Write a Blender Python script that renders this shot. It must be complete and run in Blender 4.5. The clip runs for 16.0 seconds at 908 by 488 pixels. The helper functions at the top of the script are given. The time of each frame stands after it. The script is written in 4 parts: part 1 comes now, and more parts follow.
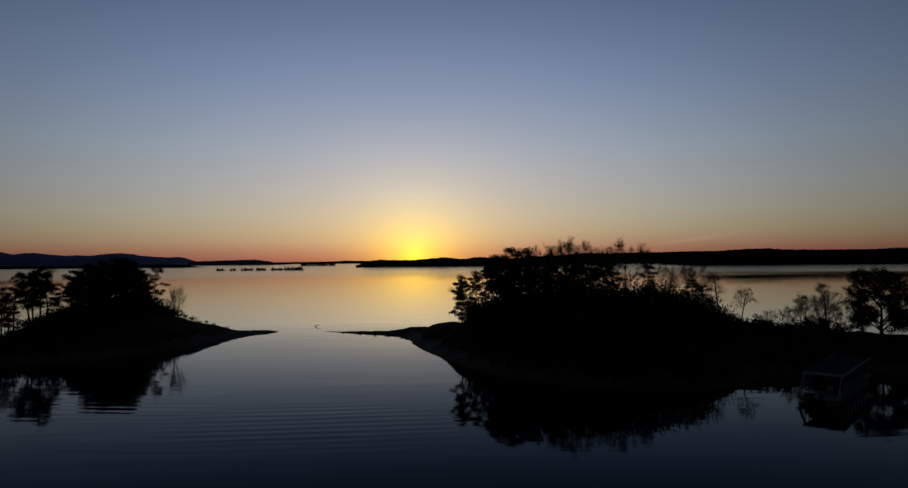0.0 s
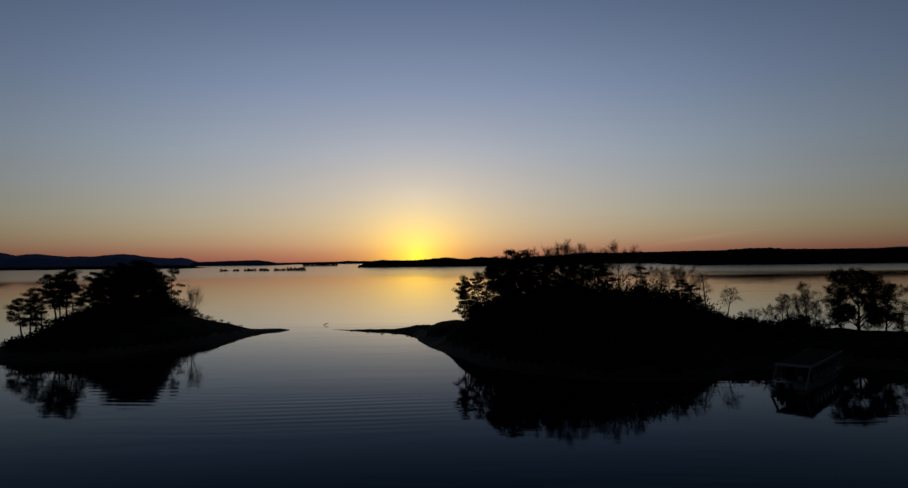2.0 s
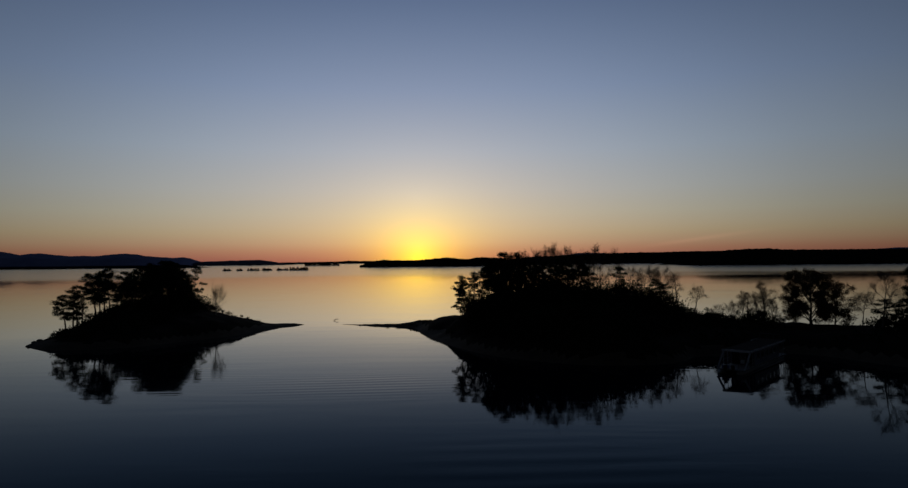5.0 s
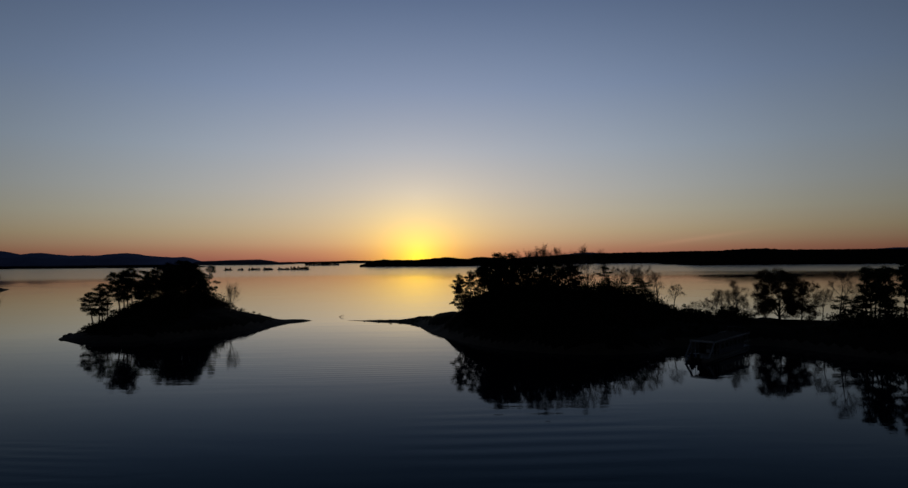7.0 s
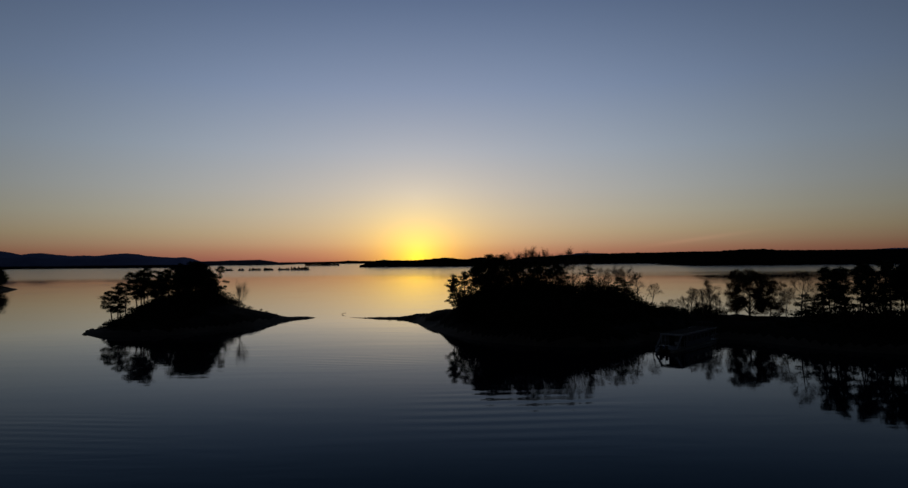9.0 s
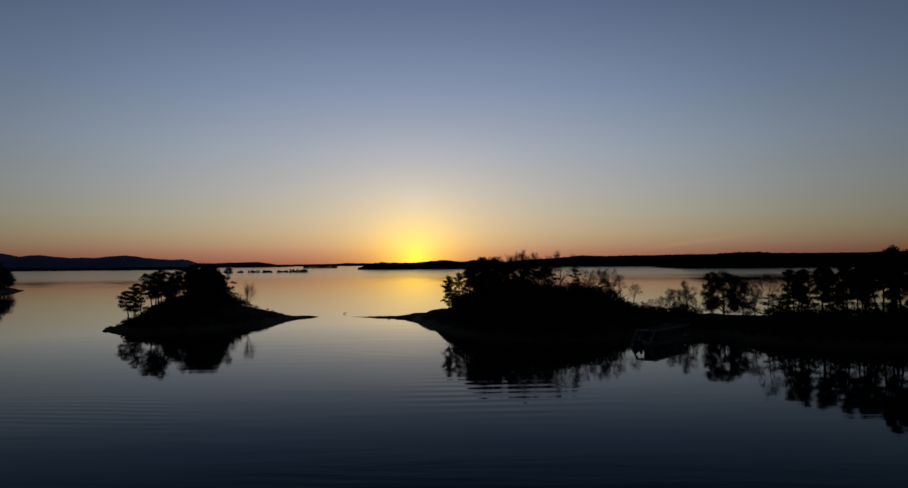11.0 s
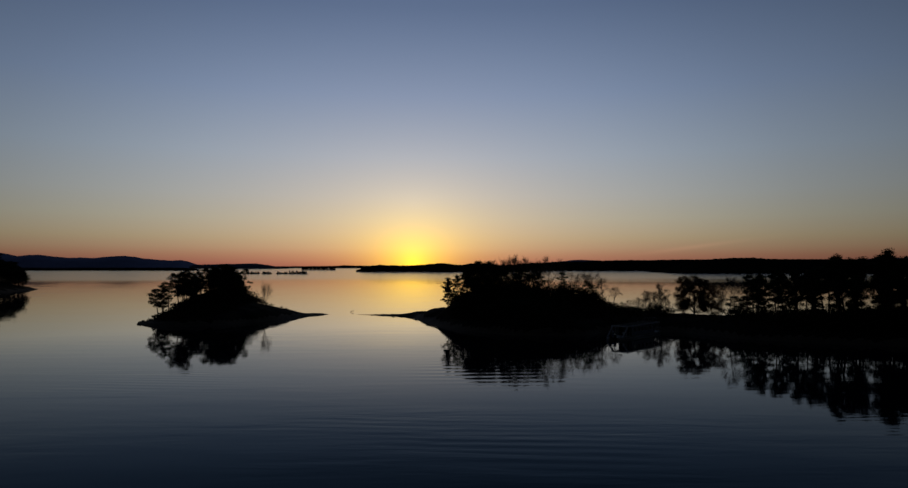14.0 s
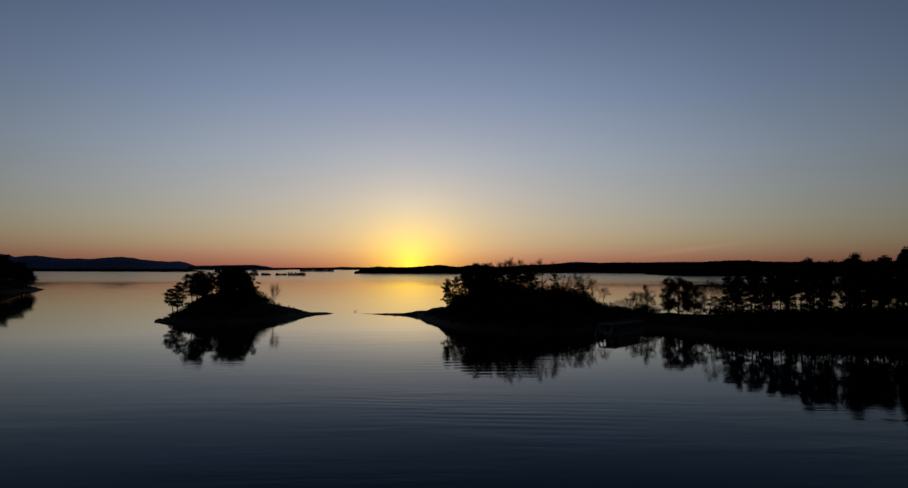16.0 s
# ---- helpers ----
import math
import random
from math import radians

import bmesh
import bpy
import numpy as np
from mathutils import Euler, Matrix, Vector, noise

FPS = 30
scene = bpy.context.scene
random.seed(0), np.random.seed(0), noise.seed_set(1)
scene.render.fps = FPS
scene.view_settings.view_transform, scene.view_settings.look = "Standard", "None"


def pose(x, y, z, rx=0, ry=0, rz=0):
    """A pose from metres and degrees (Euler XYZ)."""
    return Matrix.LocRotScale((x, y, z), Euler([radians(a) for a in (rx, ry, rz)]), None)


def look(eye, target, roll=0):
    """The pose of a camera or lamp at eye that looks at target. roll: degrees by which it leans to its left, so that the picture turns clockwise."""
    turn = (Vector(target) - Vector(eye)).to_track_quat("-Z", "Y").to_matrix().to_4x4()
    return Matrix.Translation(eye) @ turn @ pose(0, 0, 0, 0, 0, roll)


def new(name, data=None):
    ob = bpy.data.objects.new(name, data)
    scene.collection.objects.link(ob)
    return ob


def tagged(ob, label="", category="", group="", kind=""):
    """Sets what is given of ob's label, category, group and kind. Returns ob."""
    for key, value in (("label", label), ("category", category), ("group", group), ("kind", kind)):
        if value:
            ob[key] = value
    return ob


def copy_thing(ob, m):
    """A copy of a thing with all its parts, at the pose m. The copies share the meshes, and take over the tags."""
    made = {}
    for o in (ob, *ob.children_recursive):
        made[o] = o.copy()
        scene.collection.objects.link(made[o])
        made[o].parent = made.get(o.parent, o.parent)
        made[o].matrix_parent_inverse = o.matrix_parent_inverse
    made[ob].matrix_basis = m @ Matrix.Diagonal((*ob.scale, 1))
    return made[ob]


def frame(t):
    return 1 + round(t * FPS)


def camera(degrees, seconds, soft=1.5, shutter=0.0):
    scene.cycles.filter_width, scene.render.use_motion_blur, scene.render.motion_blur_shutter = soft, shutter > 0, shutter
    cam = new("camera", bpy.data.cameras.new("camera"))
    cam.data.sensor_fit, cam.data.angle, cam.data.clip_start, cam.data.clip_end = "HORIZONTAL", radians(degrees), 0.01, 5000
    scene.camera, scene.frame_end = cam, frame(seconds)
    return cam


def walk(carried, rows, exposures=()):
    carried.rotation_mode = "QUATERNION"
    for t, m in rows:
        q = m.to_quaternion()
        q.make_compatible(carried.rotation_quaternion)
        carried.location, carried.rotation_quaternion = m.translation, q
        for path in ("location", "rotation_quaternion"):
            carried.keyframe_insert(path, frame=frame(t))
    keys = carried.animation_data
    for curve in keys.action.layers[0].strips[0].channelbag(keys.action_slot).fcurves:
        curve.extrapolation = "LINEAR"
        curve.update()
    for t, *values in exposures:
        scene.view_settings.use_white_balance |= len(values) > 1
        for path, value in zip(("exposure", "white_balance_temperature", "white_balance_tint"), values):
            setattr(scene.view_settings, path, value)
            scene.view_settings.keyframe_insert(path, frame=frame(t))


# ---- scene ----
cam = camera(70.5, 16.0, soft=1.4)
PATH = [
    (0, (-0.186, 0.005, 15.316), (-0.1662, 2.0044, 15.3741), -0.50),
    (0.5, (-0.338, -1.509, 15.394), (-0.3202, 0.4900, 15.4518), -0.65),
    (1, (-0.481, -3.184, 15.461), (-0.4637, -1.1853, 15.5193), -0.65),
    (1.5, (-0.546, -5.055, 15.527), (-0.5297, -3.0556, 15.5854), -0.65),
    (2, (-0.512, -7.086, 15.596), (-0.4976, -5.0875, 15.6540), -0.64),
    (2.5, (-0.432, -9.210, 15.664), (-0.4189, -7.2113, 15.7215), -0.68),
    (3, (-0.357, -11.397, 15.717), (-0.3436, -9.3980, 15.7748), -0.69),
    (3.5, (-0.287, -13.726, 15.756), (-0.2739, -11.7273, 15.8137), -0.62),
    (4, (-0.204, -16.280, 15.778), (-0.1922, -14.2812, 15.8361), -0.60),
    (6.5, (0.041, -30.375, 15.849), (0.0516, -28.3760, 15.9069), -0.50),
    (7, (0.200, -33.165, 15.876), (0.2115, -31.1662, 15.9330), -0.52),
    (7.5, (0.470, -35.922, 15.903), (0.4822, -33.9231, 15.9604), -0.59),
    (8, (0.788, -38.660, 15.925), (0.8017, -36.6605, 15.9820), -0.59),
    (8.5, (1.071, -41.427, 15.939), (1.0841, -39.4273, 15.9972), -0.52),
    (9, (1.306, -44.266, 15.946), (1.3187, -42.2666, 16.0041), -0.50),
    (11.5, (2.031, -58.446, 15.858), (2.0517, -56.4470, 15.9250), -0.40),
    (12, (1.947, -61.451, 15.848), (1.9688, -59.4516, 15.9159), -0.33),
    (12.5, (1.801, -64.629, 15.828), (1.8241, -62.6304, 15.8989), -0.26),
    (13, (1.651, -67.888, 15.806), (1.6746, -65.8892, 15.8782), -0.15),
    (13.5, (1.517, -71.108, 15.792), (1.5408, -69.1088, 15.8655), -0.05),
    (14, (1.374, -74.220, 15.785), (1.4002, -72.2212, 15.8606), 0.06),
    (14.5, (1.203, -77.225, 15.782), (1.2309, -75.2258, 15.8594), 0.13),
    (15, (1.012, -80.142, 15.783), (1.0421, -78.1434, 15.8621), 0.21),
    (15.5, (0.863, -82.997, 15.777), (0.8946, -80.9991, 15.8569), 0.27),
    (16, (0.748, -85.801, 15.750), (0.7815, -83.8030, 15.8311), 0.20),
]
walk(cam, [(t, look(eye, target, roll)) for t, eye, target, roll in PATH])


# ---------------------------------------------------------------- sky: dusk, the sun just gone behind the far shore
SUN_AZ = radians(-2.9)          # from +y, towards +x
SX, SY = math.sin(SUN_AZ), math.cos(SUN_AZ)

world = bpy.data.worlds.new("dusk_sky")
scene.world = world
world.use_nodes = True
nt = world.node_tree
nt.nodes.clear()


def wn(kind, **sets):
    n = nt.nodes.new(kind)
    for k, v in sets.items():
        if k == "op":
            n.operation = v
        elif k == "blend":
            n.blend_type = v
    return n


def wmath(op, a, b=None):
    n = wn("ShaderNodeMath", op=op)
    for i, v in enumerate((a, b)):
        if v is None:
            continue
        if isinstance(v, (int, float)):
            n.inputs[i].default_value = v
        else:
            nt.links.new(v, n.inputs[i])
    return n.outputs[0]


def wdot(vec, d):
    n = wn("ShaderNodeVectorMath", op="DOT_PRODUCT")
    nt.links.new(vec, n.inputs[0])
    n.inputs[1].default_value = d
    return n.outputs["Value"]


def wramp(fac, stops):
    n = wn("ShaderNodeValToRGB")
    els = n.color_ramp.elements
    while len(els) < len(stops):
        els.new(0.5)
    for e, (p, c) in zip(els, stops):
        e.position = p
        e.color = (*c, 1) if len(c) == 3 else (c[0], c[0], c[0], 1)
    nt.links.new(fac, n.inputs[0])
    return n.outputs[0]


def wmix(blend, a, b, fac=1.0):
    n = nt.nodes.new("ShaderNodeMix")
    n.data_type, n.blend_type = "RGBA", blend
    n.inputs[0].default_value = fac
    for sock, v in ((n.inputs[6], a), (n.inputs[7], b)):
        if isinstance(v, tuple):
            sock.default_value = (*v, 1)
        else:
            nt.links.new(v, sock)
    return n.outputs[2]


tc = wn("ShaderNodeTexCoord")
DIR = tc.outputs["Generated"]
up = wdot(DIR, (0, 0, 1))
side = wdot(DIR, (SY, -SX, 0))
fore = wdot(DIR, (SX, SY, 0))
SKY = [(0.0, (0.25, 0.066, 0.056)), (0.02, (0.28, 0.143, 0.085)), (0.045, (0.30, 0.25, 0.155)), (0.075, (0.297, 0.305, 0.248)), (0.11, (0.272, 0.317, 0.328)),
       (0.17, (0.224, 0.305, 0.395)), (0.26, (0.152, 0.236, 0.382)), (0.38, (0.086, 0.148, 0.275)), (1.0, (0.018, 0.034, 0.075))]
base = wramp(up, SKY)
# the sky away from the sunset is far dimmer
around = wramp(wmath("MULTIPLY_ADD", fore, 0.5), [(0.0, (0.014,)), (0.5, (0.04,)), (0.85, (0.41,)), (0.92, (0.65,)), (0.97, (0.90,)), (1.0, (1.0,))])
nt.links.new(fore, around.node.inputs[0].links[0].from_node.inputs[0])
around.node.inputs[0].links[0].from_node.inputs[2].default_value = 0.5
sky = wmix("MULTIPLY", base, around)


def glow(width, height, centre):
    a = wmath("POWER", wmath("ABSOLUTE", wmath("DIVIDE", side, width)), 2.0)
    b = wmath("POWER", wmath("ABSOLUTE", wmath("DIVIDE", wmath("SUBTRACT", up, centre), height)), 2.0)
    r = wmath("SQRT", wmath("ADD", a, b))
    g = wmath("EXPONENT", wmath("MULTIPLY", r, -1.0))
    return wmath("MULTIPLY", g, wmath("GREATER_THAN", fore, 0.0))


def add_glow(onto, g, colour):
    n = nt.nodes.new("ShaderNodeMix")
    n.data_type, n.blend_type = "RGBA", "MIX"
    nt.links.new(g, n.inputs[0])
    n.inputs[6].default_value = (0, 0, 0, 1)
    n.inputs[7].default_value = (*colour, 1)
    return wmix("ADD", onto, n.outputs[2])


sky = add_glow(sky, glow(0.26, 0.15, 0.10), (0.15, 0.14, 0.15))
sky = add_glow(sky, glow(0.20, 0.095, 0.025), (0.43, 0.23, 0.08))
# the lowest air reddens all that shines through it
sky = wmix("MULTIPLY", sky, wramp(up, [(0.0, (0.66, 0.50, 0.57)), (0.012, (0.81, 0.69, 0.71)), (0.03, (0.95, 0.94, 0.93)), (0.055, (1.0, 1.0, 1.0))]))
sky = add_glow(sky, glow(0.038, 0.036, 0.004), (1.35, 0.95, 0.0))
# the low air over the sun takes out the blue
thin = wmix("MULTIPLY", sky, (1.0, 0.97, 0.55))
low_air = nt.nodes.new("ShaderNodeMix")
low_air.data_type = "RGBA"
nt.links.new(glow(0.085, 0.05, 0.008), low_air.inputs[0])
nt.links.new(sky, low_air.inputs[6])
nt.links.new(thin, low_air.inputs[7])
sky = low_air.outputs[2]
# one thin streak of pink cloud low in the north-west
along = wmath("ADD", wmath("MULTIPLY", wmath("SUBTRACT", side, 0.405), 0.99), wmath("MULTIPLY", wmath("SUBTRACT", up, 0.031), 0.14))
across = wmath("SUBTRACT", wmath("MULTIPLY", wmath("SUBTRACT", up, 0.031), 0.99), wmath("MULTIPLY", wmath("SUBTRACT", side, 0.405), 0.14))
streak = wmath("ADD", wmath("POWER", wmath("ABSOLUTE", wmath("DIVIDE", along, 0.06)), 2.0), wmath("POWER", wmath("ABSOLUTE", wmath("DIVIDE", across, 0.0028)), 2.0))
streak = wmath("MULTIPLY", wmath("EXPONENT", wmath("MULTIPLY", streak, -1.0)), wmath("GREATER_THAN", fore, 0.0))
sky = add_glow(sky, streak, (0.045, 0.018, 0.012))
nishita = wn("ShaderNodeTexSky")
nishita.sky_type, nishita.sun_disc = "NISHITA", False
nishita.sun_elevation, nishita.sun_rotation = radians(1.0), SUN_AZ
sky = wmix("ADD", sky, wmix("MULTIPLY", nishita.outputs[0], (0.004, 0.004, 0.004)))
bg = wn("ShaderNodeBackground")
nt.links.new(sky, bg.inputs[0])
bg.inputs[1].default_value = 1.0
nt.links.new(bg.outputs[0], wn("ShaderNodeOutputWorld").inputs[0])


# ---------------------------------------------------------------- materials
def material(name, colour, rough=0.9, var=0.35, scale=1.5, fine=12.0, bump=0.4, metal=0.0, island=False, spec=0.3, dist=0.03):
    """A matt, uneven natural surface: colour varied at two scales, with fine relief."""
    m = bpy.data.materials.new(name)
    m.use_nodes = True
    t = m.node_tree
    p = t.nodes["Principled BSDF"]
    p.inputs["Roughness"].default_value, p.inputs["Metallic"].default_value = rough, metal
    p.inputs["Specular IOR Level"].default_value = spec
    co = t.nodes.new("ShaderNodeTexCoord")
    n1, n2 = t.nodes.new("ShaderNodeTexNoise"), t.nodes.new("ShaderNodeTexNoise")
    n1.inputs["Scale"].default_value, n2.inputs["Scale"].default_value = scale, fine
    n1.inputs["Detail"].default_value = n2.inputs["Detail"].default_value = 4
    for n in (n1, n2):
        t.links.new(co.outputs["Object"], n.inputs["Vector"])
    add = t.nodes.new("ShaderNodeMath")
    add.operation = "ADD"
    t.links.new(n1.outputs[0], add.inputs[0]), t.links.new(n2.outputs[0], add.inputs[1])
    src = add.outputs[0]
    if island:
        g = t.nodes.new("ShaderNodeNewGeometry")
        add2 = t.nodes.new("ShaderNodeMath")
        add2.operation = "ADD"
        t.links.new(src, add2.inputs[0]), t.links.new(g.outputs["Random Per Island"], add2.inputs[1])
        src = add2.outputs[0]
    mr = t.nodes.new("ShaderNodeMapRange")
    mr.inputs["From Min"].default_value, mr.inputs["From Max"].default_value = (0.6, 2.0) if island else (0.6, 1.4)
    mr.inputs["To Min"].default_value, mr.inputs["To Max"].default_value = 1 - var, 1 + var
    t.links.new(src, mr.inputs["Value"])
    mul = t.nodes.new("ShaderNodeVectorMath")
    mul.operation = "SCALE"
    mul.inputs[0].default_value = colour
    t.links.new(mr.outputs[0], mul.inputs["Scale"])
    t.links.new(mul.outputs[0], p.inputs["Base Color"])
    if bump:
        b = t.nodes.new("ShaderNodeBump")
        b.inputs["Strength"].default_value, b.inputs["Distance"].default_value = bump, dist
        t.links.new(n2.outputs[0], b.inputs["Height"])
        t.links.new(b.outputs[0], p.inputs["Normal"])
    return m


M_SOIL = material("leaf_litter_soil", (0.022, 0.018, 0.012), 0.95, 0.4, 0.25, 5.0, 0.7, dist=0.1, spec=0.02)
M_SHORE = material("gravel_shore", (0.10, 0.076, 0.054), 0.9, 0.35, 0.4, 9.0, 0.8, dist=0.06, spec=0.05)
M_BARK = material("pine_bark", (0.085, 0.06, 0.045), 0.95, 0.4, 3.0, 25.0, 0.6)
M_GREYBARK = material("grey_bark", (0.11, 0.095, 0.08), 0.95, 0.35, 3.0, 25.0, 0.5)
M_NEEDLE = material("pine_needles", (0.026, 0.042, 0.017), 0.8, 0.4, 1.2, 9.0, 0, island=True, spec=0.1)
M_LEAF = material("dry_oak_leaves", (0.11, 0.065, 0.03), 0.8, 0.4, 1.2, 9.0, 0, island=True, spec=0.1)
M_BUD = material("budding_twigs", (0.10, 0.065, 0.04), 0.85, 0.4, 1.2, 9.0, 0, island=True, spec=0.1)
M_BRUSH = material("undergrowth_leaves", (0.026, 0.032, 0.016), 0.85, 0.45, 0.6, 7.0, 0, island=True, spec=0.1)
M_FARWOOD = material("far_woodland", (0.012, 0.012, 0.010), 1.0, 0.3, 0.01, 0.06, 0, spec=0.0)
# the blue-grey air haze over these two is mixed into their base colour
M_HAZY_HILL = material("far_hill_woods_haze", (0.10, 0.10, 0.14), 1.0, 0.25, 0.004, 0.03, 0, spec=0.0)
M_HAZY_MOUNTAIN = material("far_mountain_woods_haze", (0.27, 0.28, 0.44), 1.0, 0.2, 0.002, 0.02, 0, spec=0.0)


def water_material():
    m = bpy.data.materials.new("lake_water")
    m.use_nodes = True
    t = m.node_tree
    t.nodes.remove(t.nodes["Principled BSDF"])
    body, gloss, both = (t.nodes.new("ShaderNode" + k) for k in ("BsdfDiffuse", "BsdfGlossy", "MixShader"))
    body.inputs["Color"].default_value = (0.001, 0.003, 0.009, 1)
    fres = t.nodes.new("ShaderNodeFresnel")
    fres.inputs["IOR"].default_value = 1.33
    co = t.nodes.new("ShaderNodeTexCoord")

    def noise_of(sx, sy, scale, detail=2.0, rot=0.0, warp=0.0):
        mp = t.nodes.new("ShaderNodeMapping")
        mp.inputs["Scale"].default_value = (sx, sy, 1)
        mp.inputs["Rotation"].default_value = (0, 0, radians(rot))
        t.links.new(co.outputs["Object"], mp.inputs["Vector"])
        n = t.nodes.new("ShaderNodeTexNoise")
        n.inputs["Scale"].default_value, n.inputs["Detail"].default_value = scale, detail
        n.inputs["Distortion"].default_value = warp
        t.links.new(mp.outputs[0], n.inputs["Vector"])
        return n.outputs[0]

    def m2(op, a, b):
        n = t.nodes.new("ShaderNodeMath")
        n.operation = op
        for i, v in enumerate((a, b)):
            if isinstance(v, (int, float)):
                n.inputs[i].default_value = v
            else:
                t.links.new(v, n.inputs[i])
        return n.outputs[0]

    ripple = noise_of(0.2, 1.0, 0.3, 2.0, 4, 0.5)        # low wave trains lying across the view
    fine = noise_of(0.3, 1.0, 1.9, 2.0, -5)
    gust = noise_of(0.0012, 0.006, 1.0, 3.0, 3)       # calm and ruffled lanes
    lane = t.nodes.new("ShaderNodeMapRange")
    lane.inputs["From Min"].default_value, lane.inputs["From Max"].default_value = 0.42, 0.66
    lane.inputs["To Min"].default_value, lane.inputs["To Max"].default_value = 0.5, 1.3
    t.links.new(gust, lane.inputs["Value"])
    h = m2("ADD", m2("MULTIPLY", ripple, 0.05), m2("MULTIPLY", fine, 0.007))
    patch = t.nodes.new("ShaderNodeMapRange")
    patch.inputs["From Min"].default_value, patch.inputs["From Max"].default_value = 0.36, 0.64
    patch.inputs["To Min"].default_value, patch.inputs["To Max"].default_value = 0.3, 1.35
    t.links.new(noise_of(0.022, 0.05, 1.0, 2.0, 12), patch.inputs["Value"])
    h = m2("MULTIPLY", m2("MULTIPLY", h, lane.outputs[0]), patch.outputs[0])


    def swell(scale, rot, mask):
        """Even, nearly parallel wavelets where the mask lets them show."""
        mp = t.nodes.new("ShaderNodeMapping")
        mp.inputs["Rotation"].default_value = (0, 0, radians(rot))
        t.links.new(co.outputs["Object"], mp.inputs["Vector"])
        n = t.nodes.new("ShaderNodeTexWave")
        n.bands_direction = "Y"
        n.inputs["Scale"].default_value, n.inputs["Distortion"].default_value = scale, 2.6
        n.inputs["Detail"].default_value, n.inputs["Detail Scale"].default_value = 1.0, 0.35
        t.links.new(mp.outputs[0], n.inputs["Vector"])
        return m2("MULTIPLY", n.outputs["Fac"], mask)

    def ease(value, lo, hi):
        mk = t.nodes.new("ShaderNodeMapRange")
        mk.interpolation_type = "SMOOTHSTEP"
        mk.inputs["From Min"].default_value, mk.inputs["From Max"].default_value = lo, hi
        t.links.new(value, mk.inputs["Value"])
        return mk.outputs[0]

    def packet(x, y, rx, ry):
        """One group of waves, strongest at its centre."""
        mp = t.nodes.new("ShaderNodeMapping")
        mp.inputs["Location"].default_value, mp.inputs["Scale"].default_value = (-x / rx, -y / ry, 0), (1 / rx, 1 / ry, 1)
        t.links.new(co.outputs["Object"], mp.inputs["Vector"])
        far_off = t.nodes.new("ShaderNodeVectorMath")
        far_off.operation = "LENGTH"
        t.links.new(mp.outputs[0], far_off.inputs[0])
        return ease(m2("SUBTRACT", 1.0, far_off.outputs["Value"]), 0.0, 0.7)

    for wave, high in ((swell(0.17, 5, ease(noise_of(0.021, 0.037, 1.0, 1.0, 8), 0.54, 0.7)), 0.008), (swell(0.1, -3, packet(8, 25, 17, 19)), 0.017), (swell(0.15, 4, packet(12, -17, 15, 13)), 0.011), (swell(0.18, -5, packet(-13, 62, 20, 12)), 0.011)):
        h = m2("ADD", h, m2("MULTIPLY", wave, high))
    b = t.nodes.new("ShaderNodeBump")
    # a breeze ruffles the open lake beyond the islets
    sep = t.nodes.new("ShaderNodeSeparateXYZ")
    t.links.new(co.outputs["Object"], sep.inputs[0])
    wob = noise_of(0.0016, 0.004, 1.0, 3.0, 2)
    far = t.nodes.new("ShaderNodeMapRange")
    far.interpolation_type = "SMOOTHSTEP"
    far.inputs["From Min"].default_value, far.inputs["From Max"].default_value = 560, 900
    far.inputs["To Min"].default_value, far.inputs["To Max"].default_value = 0.032, 0.12
    t.links.new(m2("ADD", sep.outputs["Y"], m2("MULTIPLY", m2("SUBTRACT", wob, 0.5), 700)), far.inputs["Value"])
    t.links.new(far.outputs[0], gloss.inputs["Roughness"])
    calm = t.nodes.new("ShaderNodeMapRange")
    calm.interpolation_type = "SMOOTHSTEP"
    calm.inputs["From Min"].default_value, calm.inputs["From Max"].default_value = 190, 620
    calm.inputs["To Min"].default_value, calm.inputs["To Max"].default_value = 1.0, 0.5
    t.links.new(m2("ADD", sep.outputs["Y"], m2("MULTIPLY", m2("SUBTRACT", wob, 0.5), 400)), calm.inputs["Value"])
    h = m2("MULTIPLY", h, calm.outputs[0])
    b.inputs["Strength"].default_value, b.inputs["Distance"].default_value = 1.0, 0.6
    t.links.new(h, b.inputs["Height"])
    for n in (body, gloss, fres):
        t.links.new(b.outputs[0], n.inputs["Normal"])
    t.links.new(m2("MINIMUM", m2("MULTIPLY", m2("POWER", fres.outputs[0], 2.3), 2.55), 0.72), both.inputs[0])
    # reflected sky tone put into the gloss colour: bluer seen steeply, warmer at grazing
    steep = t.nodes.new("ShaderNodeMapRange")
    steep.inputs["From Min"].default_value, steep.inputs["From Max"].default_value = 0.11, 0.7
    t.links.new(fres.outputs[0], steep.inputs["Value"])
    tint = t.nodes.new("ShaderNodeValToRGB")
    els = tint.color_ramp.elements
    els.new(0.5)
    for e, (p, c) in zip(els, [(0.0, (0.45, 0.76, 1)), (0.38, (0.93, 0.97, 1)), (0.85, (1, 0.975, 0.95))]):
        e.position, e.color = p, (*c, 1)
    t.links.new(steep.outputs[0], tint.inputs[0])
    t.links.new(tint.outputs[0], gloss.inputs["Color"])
    t.links.new(body.outputs[0], both.inputs[1])
    t.links.new(gloss.outputs[0], both.inputs[2])
    t.links.new(both.outputs[0], t.nodes["Material Output"].inputs[0])
    return m


M_WATER = water_material()


